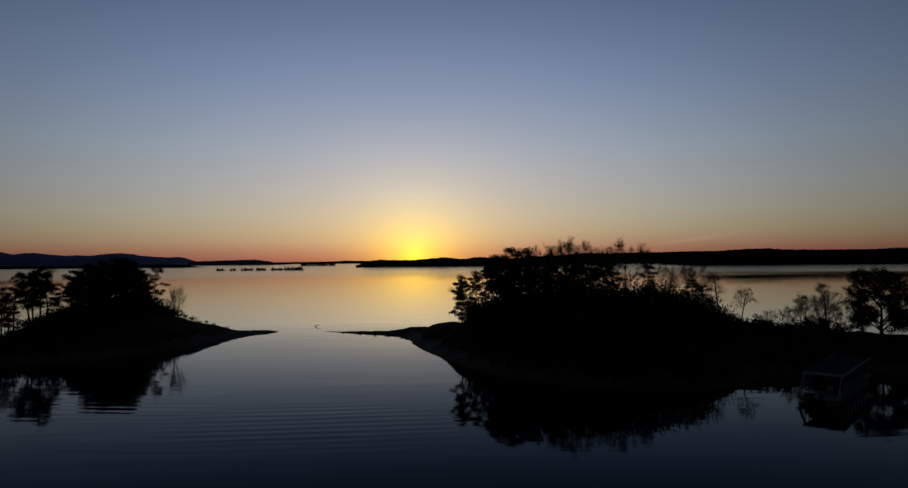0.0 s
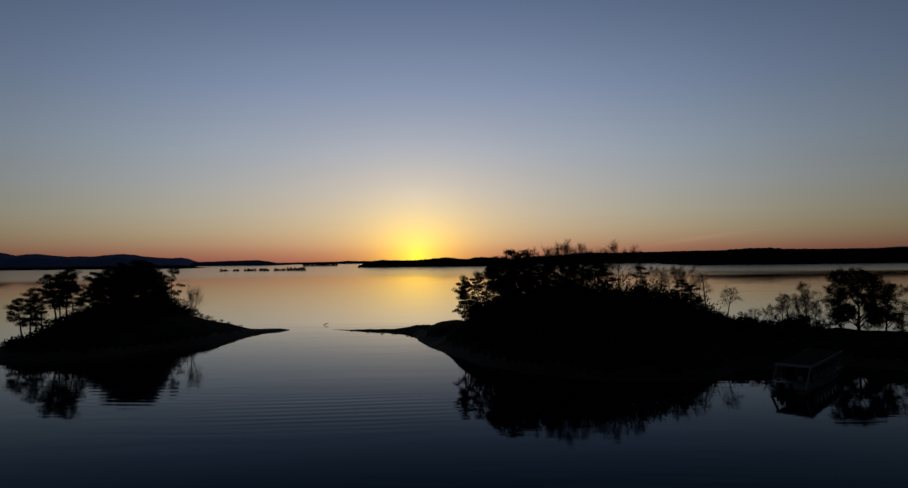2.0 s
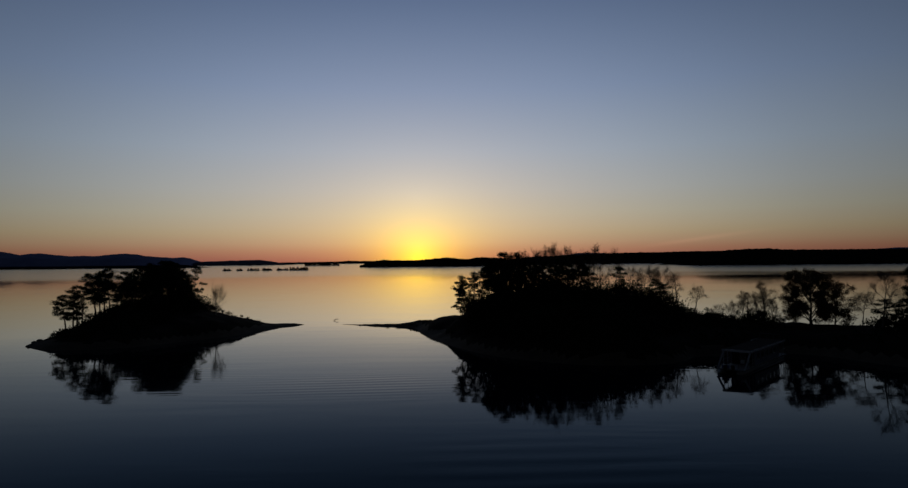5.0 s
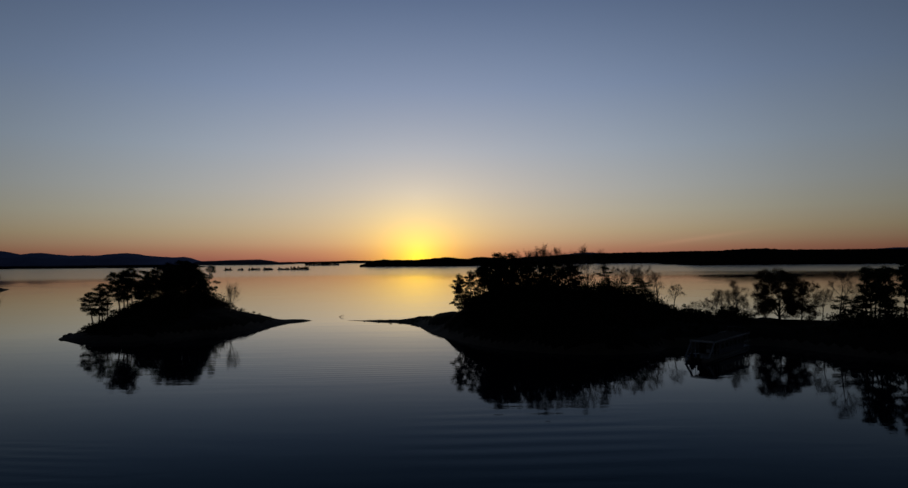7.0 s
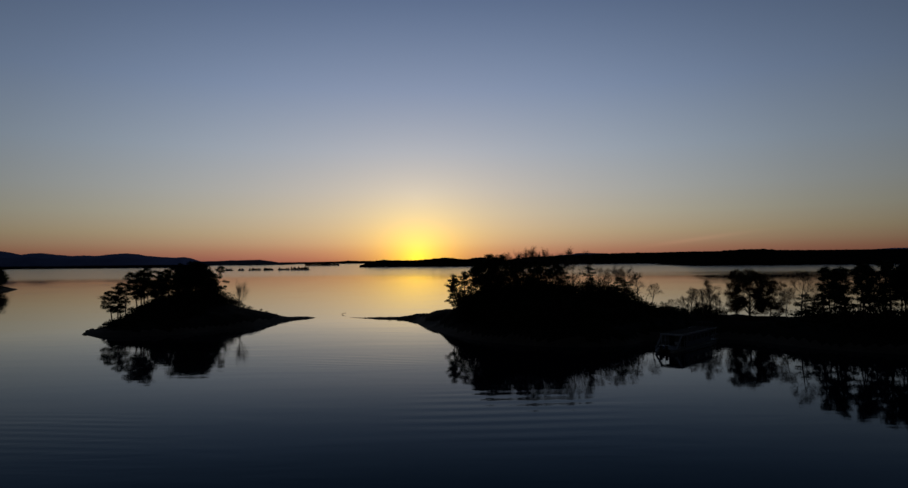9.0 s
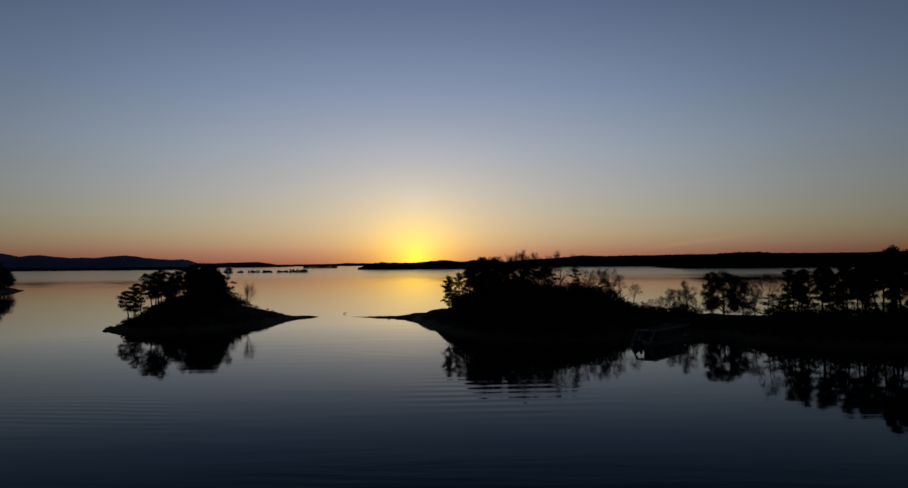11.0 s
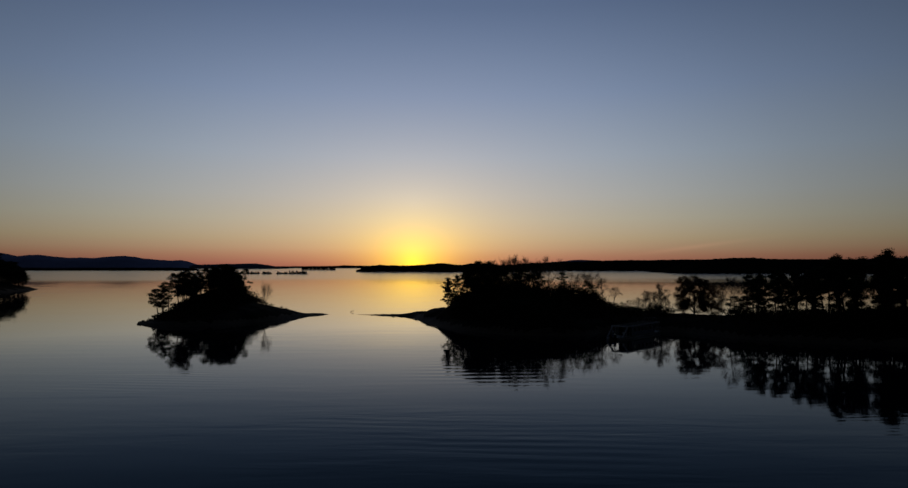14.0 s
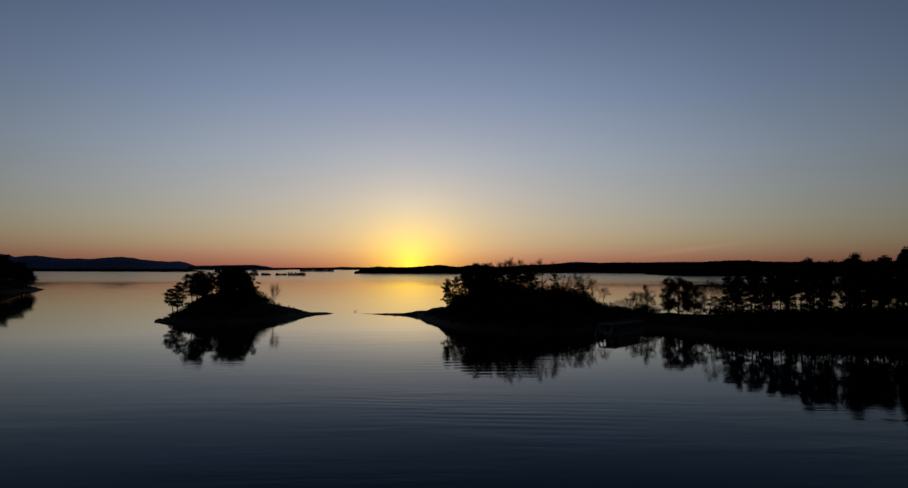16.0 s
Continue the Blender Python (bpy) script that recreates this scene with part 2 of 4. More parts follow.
# ---------------------------------------------------------------- mesh building
class Build:
    """Gathers tubes, leaves and boxes for one mesh."""

    def __init__(self):
        self.v, self.f = [], []

    def tube(self, pts, radii, n=4, cap=True):
        base = len(self.v)
        for i, (p, r) in enumerate(zip(pts, radii)):
            a, b = pts[max(i - 1, 0)], pts[min(i + 1, len(pts) - 1)]
            d = (b - a)
            d = d.normalized() if d.length > 1e-6 else Vector((0, 0, 1))
            u = d.cross(Vector((0.31, 0.87, 0.11)) if abs(d.z) > 0.4 else Vector((0.1, 0.05, 1))).normalized()
            w = d.cross(u)
            for k in range(n):
                a2 = 2 * math.pi * k / n
                self.v.append(tuple(p + (u * math.cos(a2) + w * math.sin(a2)) * r))
        for i in range(len(pts) - 1):
            for k in range(n):
                k2 = (k + 1) % n
                self.f.append((base + i * n + k, base + i * n + k2, base + (i + 1) * n + k2, base + (i + 1) * n + k))
        if cap:
            self.f.append(tuple(base + k for k in reversed(range(n))))
            self.f.append(tuple(base + (len(pts) - 1) * n + k for k in range(n)))

    def leaf(self, p, d, length, width, rng):
        """A pointed blade from p along d."""
        s = d.cross(Vector((rng.uniform(-1, 1), rng.uniform(-1, 1), rng.uniform(-1, 1))))
        s = s.normalized() if s.length > 1e-5 else Vector((1, 0, 0))
        b = len(self.v)
        m = p + d * length * 0.5
        self.v += [tuple(p), tuple(m + s * width / 2), tuple(p + d * length), tuple(m - s * width / 2)]
        self.f.append((b, b + 1, b + 2, b + 3))

    def box(self, x0, y0, z0, x1, y1, z1, bevel=0.0):
        b, e = len(self.v), bevel
        if not e:
            self.v += [(x, y, z) for z in (z0, z1) for y in (y0, y1) for x in (x0, x1)]
            self.f += [tuple(b + i for i in q) for q in ((0, 2, 3, 1), (4, 5, 7, 6), (0, 1, 5, 4), (2, 6, 7, 3), (0, 4, 6, 2), (1, 3, 7, 5))]
            return
        rings = [(z0, e), (z0 + e, 0), (z1 - e, 0), (z1, e)]
        for z, i in rings:
            for x, y in ((x0 + i, y0 + e), (x0 + e, y0 + i), (x1 - e, y0 + i), (x1 - i, y0 + e), (x1 - i, y1 - e), (x1 - e, y1 - i), (x0 + e, y1 - i), (x0 + i, y1 - e)):
                self.v.append((x, y, z))
        for r in range(3):
            for k in range(8):
                k2 = (k + 1) % 8
                self.f.append((b + r * 8 + k, b + r * 8 + k2, b + r * 8 + 8 + k2, b + r * 8 + 8 + k))
        self.f.append(tuple(b + k for k in reversed(range(8))))
        self.f.append(tuple(b + 24 + k for k in range(8)))

    def mesh(self, name, *mats, smooth=False):
        me = bpy.data.meshes.new(name)
        me.from_pydata(self.v, [], self.f)
        for m in mats:
            me.materials.append(m)
        if smooth:
            me.polygons.foreach_set("use_smooth", [True] * len(me.polygons))
        me.update()
        return me


def part(name, build, mat, parent, label="", smooth=False):
    ob = new(name, build.mesh(name, mat, smooth=smooth))
    ob.parent = parent
    return tagged(ob, label)


# ---------------------------------------------------------------- land
class Land:
    """A piece of land in the lake: its shoreline, and heights that it reaches inland."""

    def __init__(self, shore, tops, bank=4.0, step=1.0, rough=0.5):
        self.shore, self.tops, self.bank, self.step, self.rough = self.curve(shore), tops, bank, step, rough

    @staticmethod
    def curve(pts):
        """The outline rounded between its corners."""
        out, n = [], len(pts)
        for i in range(n):
            p0, p1, p2, p3 = (np.array(pts[(i + k) % n], float) for k in (-1, 0, 1, 2))
            for t in (0, 0.25, 0.5, 0.75):
                out.append(0.5 * (2 * p1 + (p2 - p0) * t + (2 * p0 - 5 * p1 + 4 * p2 - p3) * t ** 2 + (3 * p1 - p0 - 3 * p2 + p3) * t ** 3))
        return np.array(out)

    def inland(self, x, y):
        """Metres from the shoreline, minus out in the water."""
        x, y = np.atleast_1d(x).astype(float), np.atleast_1d(y).astype(float)
        best, inside = np.full(x.shape, 1e9), np.zeros(x.shape, bool)
        a = self.shore
        b = np.roll(a, -1, axis=0)
        for (ax, ay), (bx, by) in zip(a, b):
            dx, dy = bx - ax, by - ay
            t = np.clip(((x - ax) * dx + (y - ay) * dy) / (dx * dx + dy * dy + 1e-9), 0, 1)
            best = np.minimum(best, np.hypot(x - ax - t * dx, y - ay - t * dy))
            cross = (ay > y) != (by > y)
            inside ^= cross & (x < ax + (y - ay) * dx / (dy if abs(dy) > 1e-9 else 1e-9))
        return np.where(inside, best, -best)

    def height(self, x, y):
        x, y = np.atleast_1d(x).astype(float), np.atleast_1d(y).astype(float)
        d = self.inland(x, y)
        top, wt = np.zeros(x.shape), np.zeros(x.shape)
        for tx, ty, tz in self.tops:
            w = 1 / (0.5 + np.hypot(x - tx, y - ty)) ** 3
            top, wt = top + w * tz, wt + w
        top = top / wt
        bumps = np.array([noise.noise(Vector((px * 0.22, py * 0.22, 3.1))) + 0.5 * noise.noise(Vector((px * 0.6, py * 0.6, 7.7))) for px, py in zip(x.ravel(), y.ravel())]).reshape(x.shape)
        up_ = np.clip(d, 0, None)
        h = top * (1 - np.exp(-up_ / self.bank)) ** 1.15 + self.rough * bumps * np.clip(up_ / 8, 0, 1)
        return np.where(d > 0, h + 0.02, np.clip(0.25 * d, -1.5, 0))

    def ground(self, name, label, category):
        lo, hi, s = self.shore.min(0) - 4, self.shore.max(0) + 4, self.step
        nx, ny = int((hi[0] - lo[0]) / s) + 1, int((hi[1] - lo[1]) / s) + 1
        gx, gy = np.meshgrid(lo[0] + s * np.arange(nx), lo[1] + s * np.arange(ny))
        z = self.height(gx.ravel(), gy.ravel())
        d = self.inland(gx.ravel(), gy.ravel())
        b = Build()
        b.v = list(zip(gx.ravel().tolist(), gy.ravel().tolist(), z.tolist()))
        near = d > -4 * s
        for j in range(ny - 1):
            for i in range(nx - 1):
                q = (j * nx + i, j * nx + i + 1, (j + 1) * nx + i + 1, (j + 1) * nx + i)
                if near[q[0]] or near[q[2]]:
                    b.f.append(q)
        me = b.mesh(name, M_SOIL, M_SHORE, smooth=True)
        dd = d.tolist()
        for p in me.polygons:
            patch = noise.noise(p.center * 0.3)
            if sum(dd[k] for k in p.vertices) / 4 < 1.3 + 1.2 * patch or p.center.z < 1.1 + 0.5 * patch:
                p.material_index = 1
        bm = bmesh.new()
        bm.from_mesh(me)
        bmesh.ops.delete(bm, geom=[v for v in bm.verts if not v.link_faces], context="VERTS")
        bm.to_mesh(me)
        bm.free()
        return tagged(new(name, me), label, category, kind="structure")

    def z(self, x, y):
        return float(self.height(x, y)[0])


# the lake, one sheet to the horizon; far out it lifts a little, as the air bends the view up
def lake(y):
    return 18.0 * (max(0.0, y - 600) / 4300) ** 1.3


w = Build()
LANES = [-2500, 0, 300, 600, 750, 900, 1100, 1350, 1650, 2000, 2400, 2900, 3500, 4200, 4900]
w.v = [(x, y, lake(y)) for y in LANES for x in (-4900, 4900)]
w.f = [(2 * k, 2 * k + 1, 2 * k + 3, 2 * k + 2) for k in range(len(LANES) - 1)]
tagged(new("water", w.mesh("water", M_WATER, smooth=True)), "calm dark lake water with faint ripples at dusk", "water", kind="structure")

ISLET = Land([(-38.5, 147), (-44, 138), (-47, 129.5), (-49, 122), (-52, 117), (-56, 112), (-60, 105.5), (-65.5, 101.5), (-72, 100), (-79, 101.5), (-86, 109.5), (-87.5, 120), (-89.5, 138), (-92, 150), (-89.5, 160), (-80, 164), (-68, 160), (-57, 151.5), (-48, 149)],
             [(-87, 117, 0.9), (-85.8, 120, 1.9), (-85.2, 122.5, 3.2), (-82.6, 124.5, 4.8), (-79, 112, 1.8), (-79, 125, 5.5), (-75, 131, 6.6), (-78, 148, 7.0), (-86, 150, 6.3), (-70, 146, 6.4), (-64, 147, 5.2), (-60, 148, 3.9), (-55, 148, 2.1), (-46, 147, 0.9), (-66, 118, 3.6)], bank=4.2)
MAIN = Land([(-29.3, 146.5), (-17.5, 139.8), (-10.5, 137), (-8.2, 131), (-6.2, 119.5), (-3.4, 110), (-0.7, 103), (1.8, 97), (5.5, 89.5), (11, 83), (20, 77), (29, 76), (36, 79), (40, 84), (46, 84.5), (51, 86), (57, 86), (61, 82.5),
             (63.5, 76.5), (67, 70.5), (73, 65.5), (81, 61), (93, 55.5), (112, 48), (150, 40), (168, 78), (130, 98), (100, 103), (84, 108), (74, 116), (64, 124), (52, 131), (36, 136), (18, 134), (5, 138), (-6, 143), (-17, 144)],
            [(-28, 146, 0.3), (-17, 141.5, 1.0), (-6, 137, 2.2), (-3, 128, 3.7), (-3.4, 117, 1.3), (-1.2, 110, 1.3), (3.2, 113, 5.8), (7, 112, 7.6), (20, 113, 8.7), (36, 113, 8.7), (45, 112, 6.6), (50, 111, 3.3), (56, 108, 2.8), (62, 105, 3.2), (70, 105, 3.2),
             (73, 90, 3.3), (63, 95, 2.8), (69, 98, 2.8), (55, 99, 2.7), (71, 78, 3.4), (80, 77, 3.1), (93, 77, 3.4), (116, 75, 4.2), (140, 72, 5.2), (100, 62, 2.6), (20, 92, 5.5), (40, 95, 2.6), (38, 104, 5.2), (1.8, 104, 2.2), (5, 97, 3.0), (9.5, 90, 3.4)], bank=3.2)
POINT = Land([(-313, 424), (-296, 396), (-288, 365), (-286, 330), (-330, 300), (-430, 300), (-470, 380), (-430, 470), (-350, 446)],
             [(-311, 421, 0.8), (-300, 390, 4), (-325, 375, 9), (-380, 380, 14)], bank=8, step=4.0, rough=1.0)
ISLET.ground("islet", "small dark wooded islet with a low gravel spit", "islet")
MAIN.ground("ground", "dark wooded lake shore with gravel banks and a long spit", "shore")
POINT.ground("headland", "dark wooded headland reaching into the lake", "headland")


# ---------------------------------------------------------------- far shores
def ridge(name, label, y, line, depth, front, mat, crowns=2.0, grain=25.0, n=260, seed=1):
    """A wooded hill line: line gives its crest as (x, height); front is how far its shore lies before the crest."""
    b, rows = Build(), []
    x0, x1 = line[0][0], line[-1][0]
    xs, hs = [p[0] for p in line], [p[1] for p in line]
    for i in range(n + 1):
        x = x0 + (x1 - x0) * i / n
        foot = lake(y - front)
        h = float(np.interp(x, xs, hs))
        taper = min(1, max(h - foot, 0) / 10)
        q = Vector((x / grain, seed * 7.3, 0))
        h += taper * crowns * (noise.noise(q) + 0.7 * noise.noise(q * 2.7) + 0.5 * noise.noise(q * 6.1))
        h = max(h, foot + 0.3)
        edge = 40 * noise.noise(Vector((x / 260, seed, 2))) * min(1, front / 200)
        y0 = y - front + edge
        woods = 7 + crowns * noise.noise(q * 4)
        rows.append([(x, y0, lake(y0) - 1), (x, y0 + 4, min(h, lake(y0) + woods)), (x, y - front * 0.45, foot + (h - foot) * 0.7), (x, y, h), (x, y + depth, foot - 1)])
    for r in rows:
        b.v += r
    for i in range(n):
        for j in range(4):
            p = i * 5 + j
            b.f.append((p, p + 5, p + 6, p + 1))
    return tagged(new(name, b.mesh(name, mat)), label, "hills", kind="structure")


ridge("backdrop_mountains", "far wooded mountains beyond the lake, coloured with blue-grey haze", 3900, [(-3400, 96), (-3200, 108), (-2950, 104), (-2816, 112), (-2746, 110), (-2676, 99), (-2623, 88), (-2570, 94), (-2500, 97), (-2429, 89), (-2324, 78), (-2236, 80), (-2165, 76), (-2095, 83), (-2024, 89), (-1971, 90), (-1908, 85), (-1865, 75), (-1795, 70), (-1689, 61), (-1626, 64), (-1583, 57), (-1541, 41), (-1500, 12)], 300, 250, M_HAZY_MOUNTAIN, 1.5, 60, 360, seed=2)
ridge("backdrop_low_hills", "low dark far wooded hills beyond the lake, coloured with haze", 3880, [(-1620, 16), (-1548, 36), (-1424, 38), (-1336, 41), (-1265, 42), (-1159, 44), (-1089, 35), (-1036, 25), (-965, 15)], 300, 150, M_HAZY_HILL, 1.5, 40, seed=3)
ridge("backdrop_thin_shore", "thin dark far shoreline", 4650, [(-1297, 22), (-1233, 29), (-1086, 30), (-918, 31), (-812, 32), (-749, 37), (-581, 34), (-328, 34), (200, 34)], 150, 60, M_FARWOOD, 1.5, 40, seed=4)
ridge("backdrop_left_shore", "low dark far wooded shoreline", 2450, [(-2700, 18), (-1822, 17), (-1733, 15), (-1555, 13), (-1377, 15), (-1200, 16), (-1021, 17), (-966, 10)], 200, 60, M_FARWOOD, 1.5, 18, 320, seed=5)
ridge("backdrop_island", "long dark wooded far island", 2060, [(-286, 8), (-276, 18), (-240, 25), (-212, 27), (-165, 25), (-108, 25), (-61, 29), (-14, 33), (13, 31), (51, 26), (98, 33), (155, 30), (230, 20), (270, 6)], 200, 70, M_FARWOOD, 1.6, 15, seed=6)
ridge("backdrop_faint_hill", "faint hill far beyond the shore, coloured with blue-grey haze", 4600, [(700, 40), (735, 58), (862, 69), (926, 77), (990, 79), (1117, 74), (1240, 55)], 200, 100, M_HAZY_MOUNTAIN, 1.0, 60, seed=10)
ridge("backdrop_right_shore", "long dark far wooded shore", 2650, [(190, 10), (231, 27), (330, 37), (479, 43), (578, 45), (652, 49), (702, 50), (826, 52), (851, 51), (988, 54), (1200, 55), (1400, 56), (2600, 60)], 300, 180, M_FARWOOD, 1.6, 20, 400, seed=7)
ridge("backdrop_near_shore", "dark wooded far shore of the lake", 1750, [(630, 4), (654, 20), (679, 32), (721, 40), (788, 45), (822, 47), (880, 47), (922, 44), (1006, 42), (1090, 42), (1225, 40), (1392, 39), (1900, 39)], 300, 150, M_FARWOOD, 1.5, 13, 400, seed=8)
ridge("backdrop_blue_hill", "far hill beyond the shore, coloured with blue-grey haze", 3300, [(1840, 30), (1980, 50), (2120, 62), (2310, 73), (2500, 74), (2740, 66), (2950, 50)], 300, 300, M_HAZY_MOUNTAIN, 1.0, 60, seed=9)


def far_grove(name, label, y, clumps, seed):
    """Far trees standing on low bars in the lake, past counting: clumps are (from, to, height)."""
    rng = random.Random(seed)
    b = Build()
    for x0, x1, high in clumps:
        z = lake(y)
        b.box(x0 - 2, y - 3, z - 1, x1 + 2, y + 8, z + 1.1, 0.3)
        x = x0
        while x < x1:
            h, w = high * rng.choice((0.5, 0.7, 0.85, 1.0)) * rng.uniform(0.9, 1.1), rng.uniform(1.2, 2.0)
            yy = y + rng.uniform(0, 8)
            b.tube([Vector((x, yy, z)), Vector((x, yy, z + h * 0.4))], [0.5, 0.35], 4, False)
            rings = [(0.12, 0.6), (0.35, 0.95), (0.62, 1.0), (0.84, 0.62), (1.0, 0.12)]
            b.tube([Vector((x + rng.uniform(-0.5, 0.5), yy, z + h * f)) for f, _ in rings], [w * g * rng.uniform(0.8, 1.15) for _, g in rings], 6)
            x += rng.uniform(0.7, 2.2)
    return tagged(new(name, b.mesh(name, M_FARWOOD)), label, "far trees", kind="stuff")


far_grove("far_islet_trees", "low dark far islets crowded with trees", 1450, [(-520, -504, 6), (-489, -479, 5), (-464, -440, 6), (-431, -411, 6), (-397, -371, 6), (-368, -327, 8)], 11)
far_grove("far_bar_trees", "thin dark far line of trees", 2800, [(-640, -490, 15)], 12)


# ---------------------------------------------------------------- trees
def rand_dir(rng):
    a, z = rng.uniform(0, 2 * math.pi), rng.uniform(-1, 1)
    r = math.sqrt(1 - z * z)
    return Vector((r * math.cos(a), r * math.sin(a), z))


def bend(start, way, length, rng, wander=0.15, rise=0.0, n=4):
    """A crooked limb as n + 1 points."""
    pts, d = [start], way.normalized()
    for _ in range(n):
        d = (d + rand_dir(rng) * wander + Vector((0, 0, rise))).normalized()
        pts.append(pts[-1] + d * length / n)
    return pts


def spray(b, centre, rx, rz, n, size, rng):
    """A flat, ragged clump of needles."""
    for _ in range(n):
        o = rand_dir(rng) * rng.random() ** 0.5
        p = centre + Vector((o.x * rx, o.y * rx, o.z * rz))
        d = Vector((o.x + rng.uniform(-0.4, 0.4), o.y + rng.uniform(-0.4, 0.4), o.z * 0.6 + rng.uniform(-0.1, 0.6)))
        if d.length > 0.05:
            b.leaf(p, d.normalized(), size * rng.uniform(0.7, 1.3), size * 0.36, rng)


def on_line(pts, u):
    """The point at the share u of a limb."""
    k = u * (len(pts) - 1)
    a = min(int(k), len(pts) - 2)
    return pts[a].lerp(pts[a + 1], k - a)


def pine(seed, crown=0.45, spread=2.3, limbs=15, lean=0.06, dense=1.0, puff=0.5, gaps=0.2, sweep=0.0):
    """A pine ten metres high: a bare lower trunk, then limbs that end in separate ragged plates of needles.
    gaps: the share of limbs that are broken short; sweep: how far the limbs reach to one side."""
    rng = random.Random(seed)
    tree = new("pine_tree")
    way = Vector((rng.uniform(-1, 1) * lean, rng.uniform(-1, 1) * lean, 1))
    trunk = bend(Vector((0, 0, -0.3)), way, 9.9, rng, 0.055, 0.03, 8)
    b, cb = Build(), Build()
    b.tube(trunk, [0.17 * (1 - 0.1 * i) for i in range(9)], 6)
    for i in range(limbs):
        u = (i + rng.random()) / limbs
        h = crown + (0.97 - crown) * u
        p = on_line(trunk, h)
        shape = math.sin(math.pi * (0.16 + 0.74 * u)) ** 0.8
        broken = rng.random() < gaps
        length = spread * shape * (rng.uniform(0.3, 0.45) if broken else rng.uniform(0.75, 1.15))
        length = max(length, 0.35)
        a = i * 2.4 + rng.uniform(-0.6, 0.6)
        d = Vector((math.cos(a) - sweep, math.sin(a), rng.uniform(-0.25, 0.2) + 0.6 * u))
        pts = bend(p, d, length, rng, 0.24, 0.03, 5)
        r = 0.03 + 0.025 * length / spread
        b.tube(pts, [r, r * 0.85, r * 0.7, r * 0.55, r * 0.4, r * 0.25], 3, False)
        flat = Vector((-d.y, d.x, 0)).normalized()
        stations = [(1.0, 0.0, 1.0)] if broken else [(1.0, 0.0, 1.0), (0.8, 1, 0.85), (0.72, -1, 0.85), (0.5, rng.choice((-1, 1)), 0.7)]
        if not broken and length > 1.6:
            stations += [(0.92, 1, 0.7), (0.62, -1, 0.75)]
        for at, turn, w in stations:
            if turn and rng.random() < 0.15:
                continue
            q = on_line(pts, at)
            tip = q + flat * turn * length * rng.uniform(0.16, 0.34) + Vector((0, 0, rng.uniform(0.0, 0.22)))
            if turn:
                b.tube([q, tip], [r * 0.45, r * 0.2], 3, False)
            rx = puff * rng.uniform(0.7, 1.2) * w
            spray(cb, tip, rx, rx * rng.uniform(0.5, 0.85), int(100 * dense * w), 0.24, rng)
    spray(cb, trunk[8], puff * 0.9, puff * 0.8, int(90 * dense), 0.24, rng)
    # dead stubs under the crown
    for i in range(6):
        a = rng.uniform(0, 6.3)
        pts = bend(on_line(trunk, rng.uniform(0.15, crown + 0.1)), Vector((math.cos(a), math.sin(a), 0.1)), rng.uniform(0.4, 1.3), rng, 0.2, 0, 3)
        b.tube(pts, [0.025, 0.018, 0.013, 0.006], 3, False)
    part("trunk", b, M_BARK, tree, "brown bark trunk with forking limbs", smooth=True)
    part("crown", cb, M_NEEDLE, tree)
    return tree


def branch_out(b, tips, start, way, length, radius, level, rng, spread, twigs, rise):
    pts = bend(start, way, length, rng, 0.2, rise, 4)
    b.tube(pts, [radius * f for f in (1, 0.85, 0.7, 0.55, 0.4)], 5 if level > 3 else 3, False)
    if level == 0:
        tips.append(pts[-1])
        tips.append(pts[2])
        return
    for i in range(twigs):
        u = 0.35 + 0.65 * (i + rng.random()) / twigs
        k = min(int(u * 4), 3)
        p = pts[k].lerp(pts[k + 1], u * 4 - k)
        d = (pts[k + 1] - pts[k]).normalized()
        side_ = d.cross(rand_dir(rng))
        side_ = side_.normalized() if side_.length > 1e-4 else Vector((1, 0, 0))
        branch_out(b, tips, p, d + side_ * spread * rng.uniform(0.6, 1.3), length * rng.uniform(0.5, 0.78), max(radius * 0.5, 0.013), level - 1, rng, spread, twigs, rise)


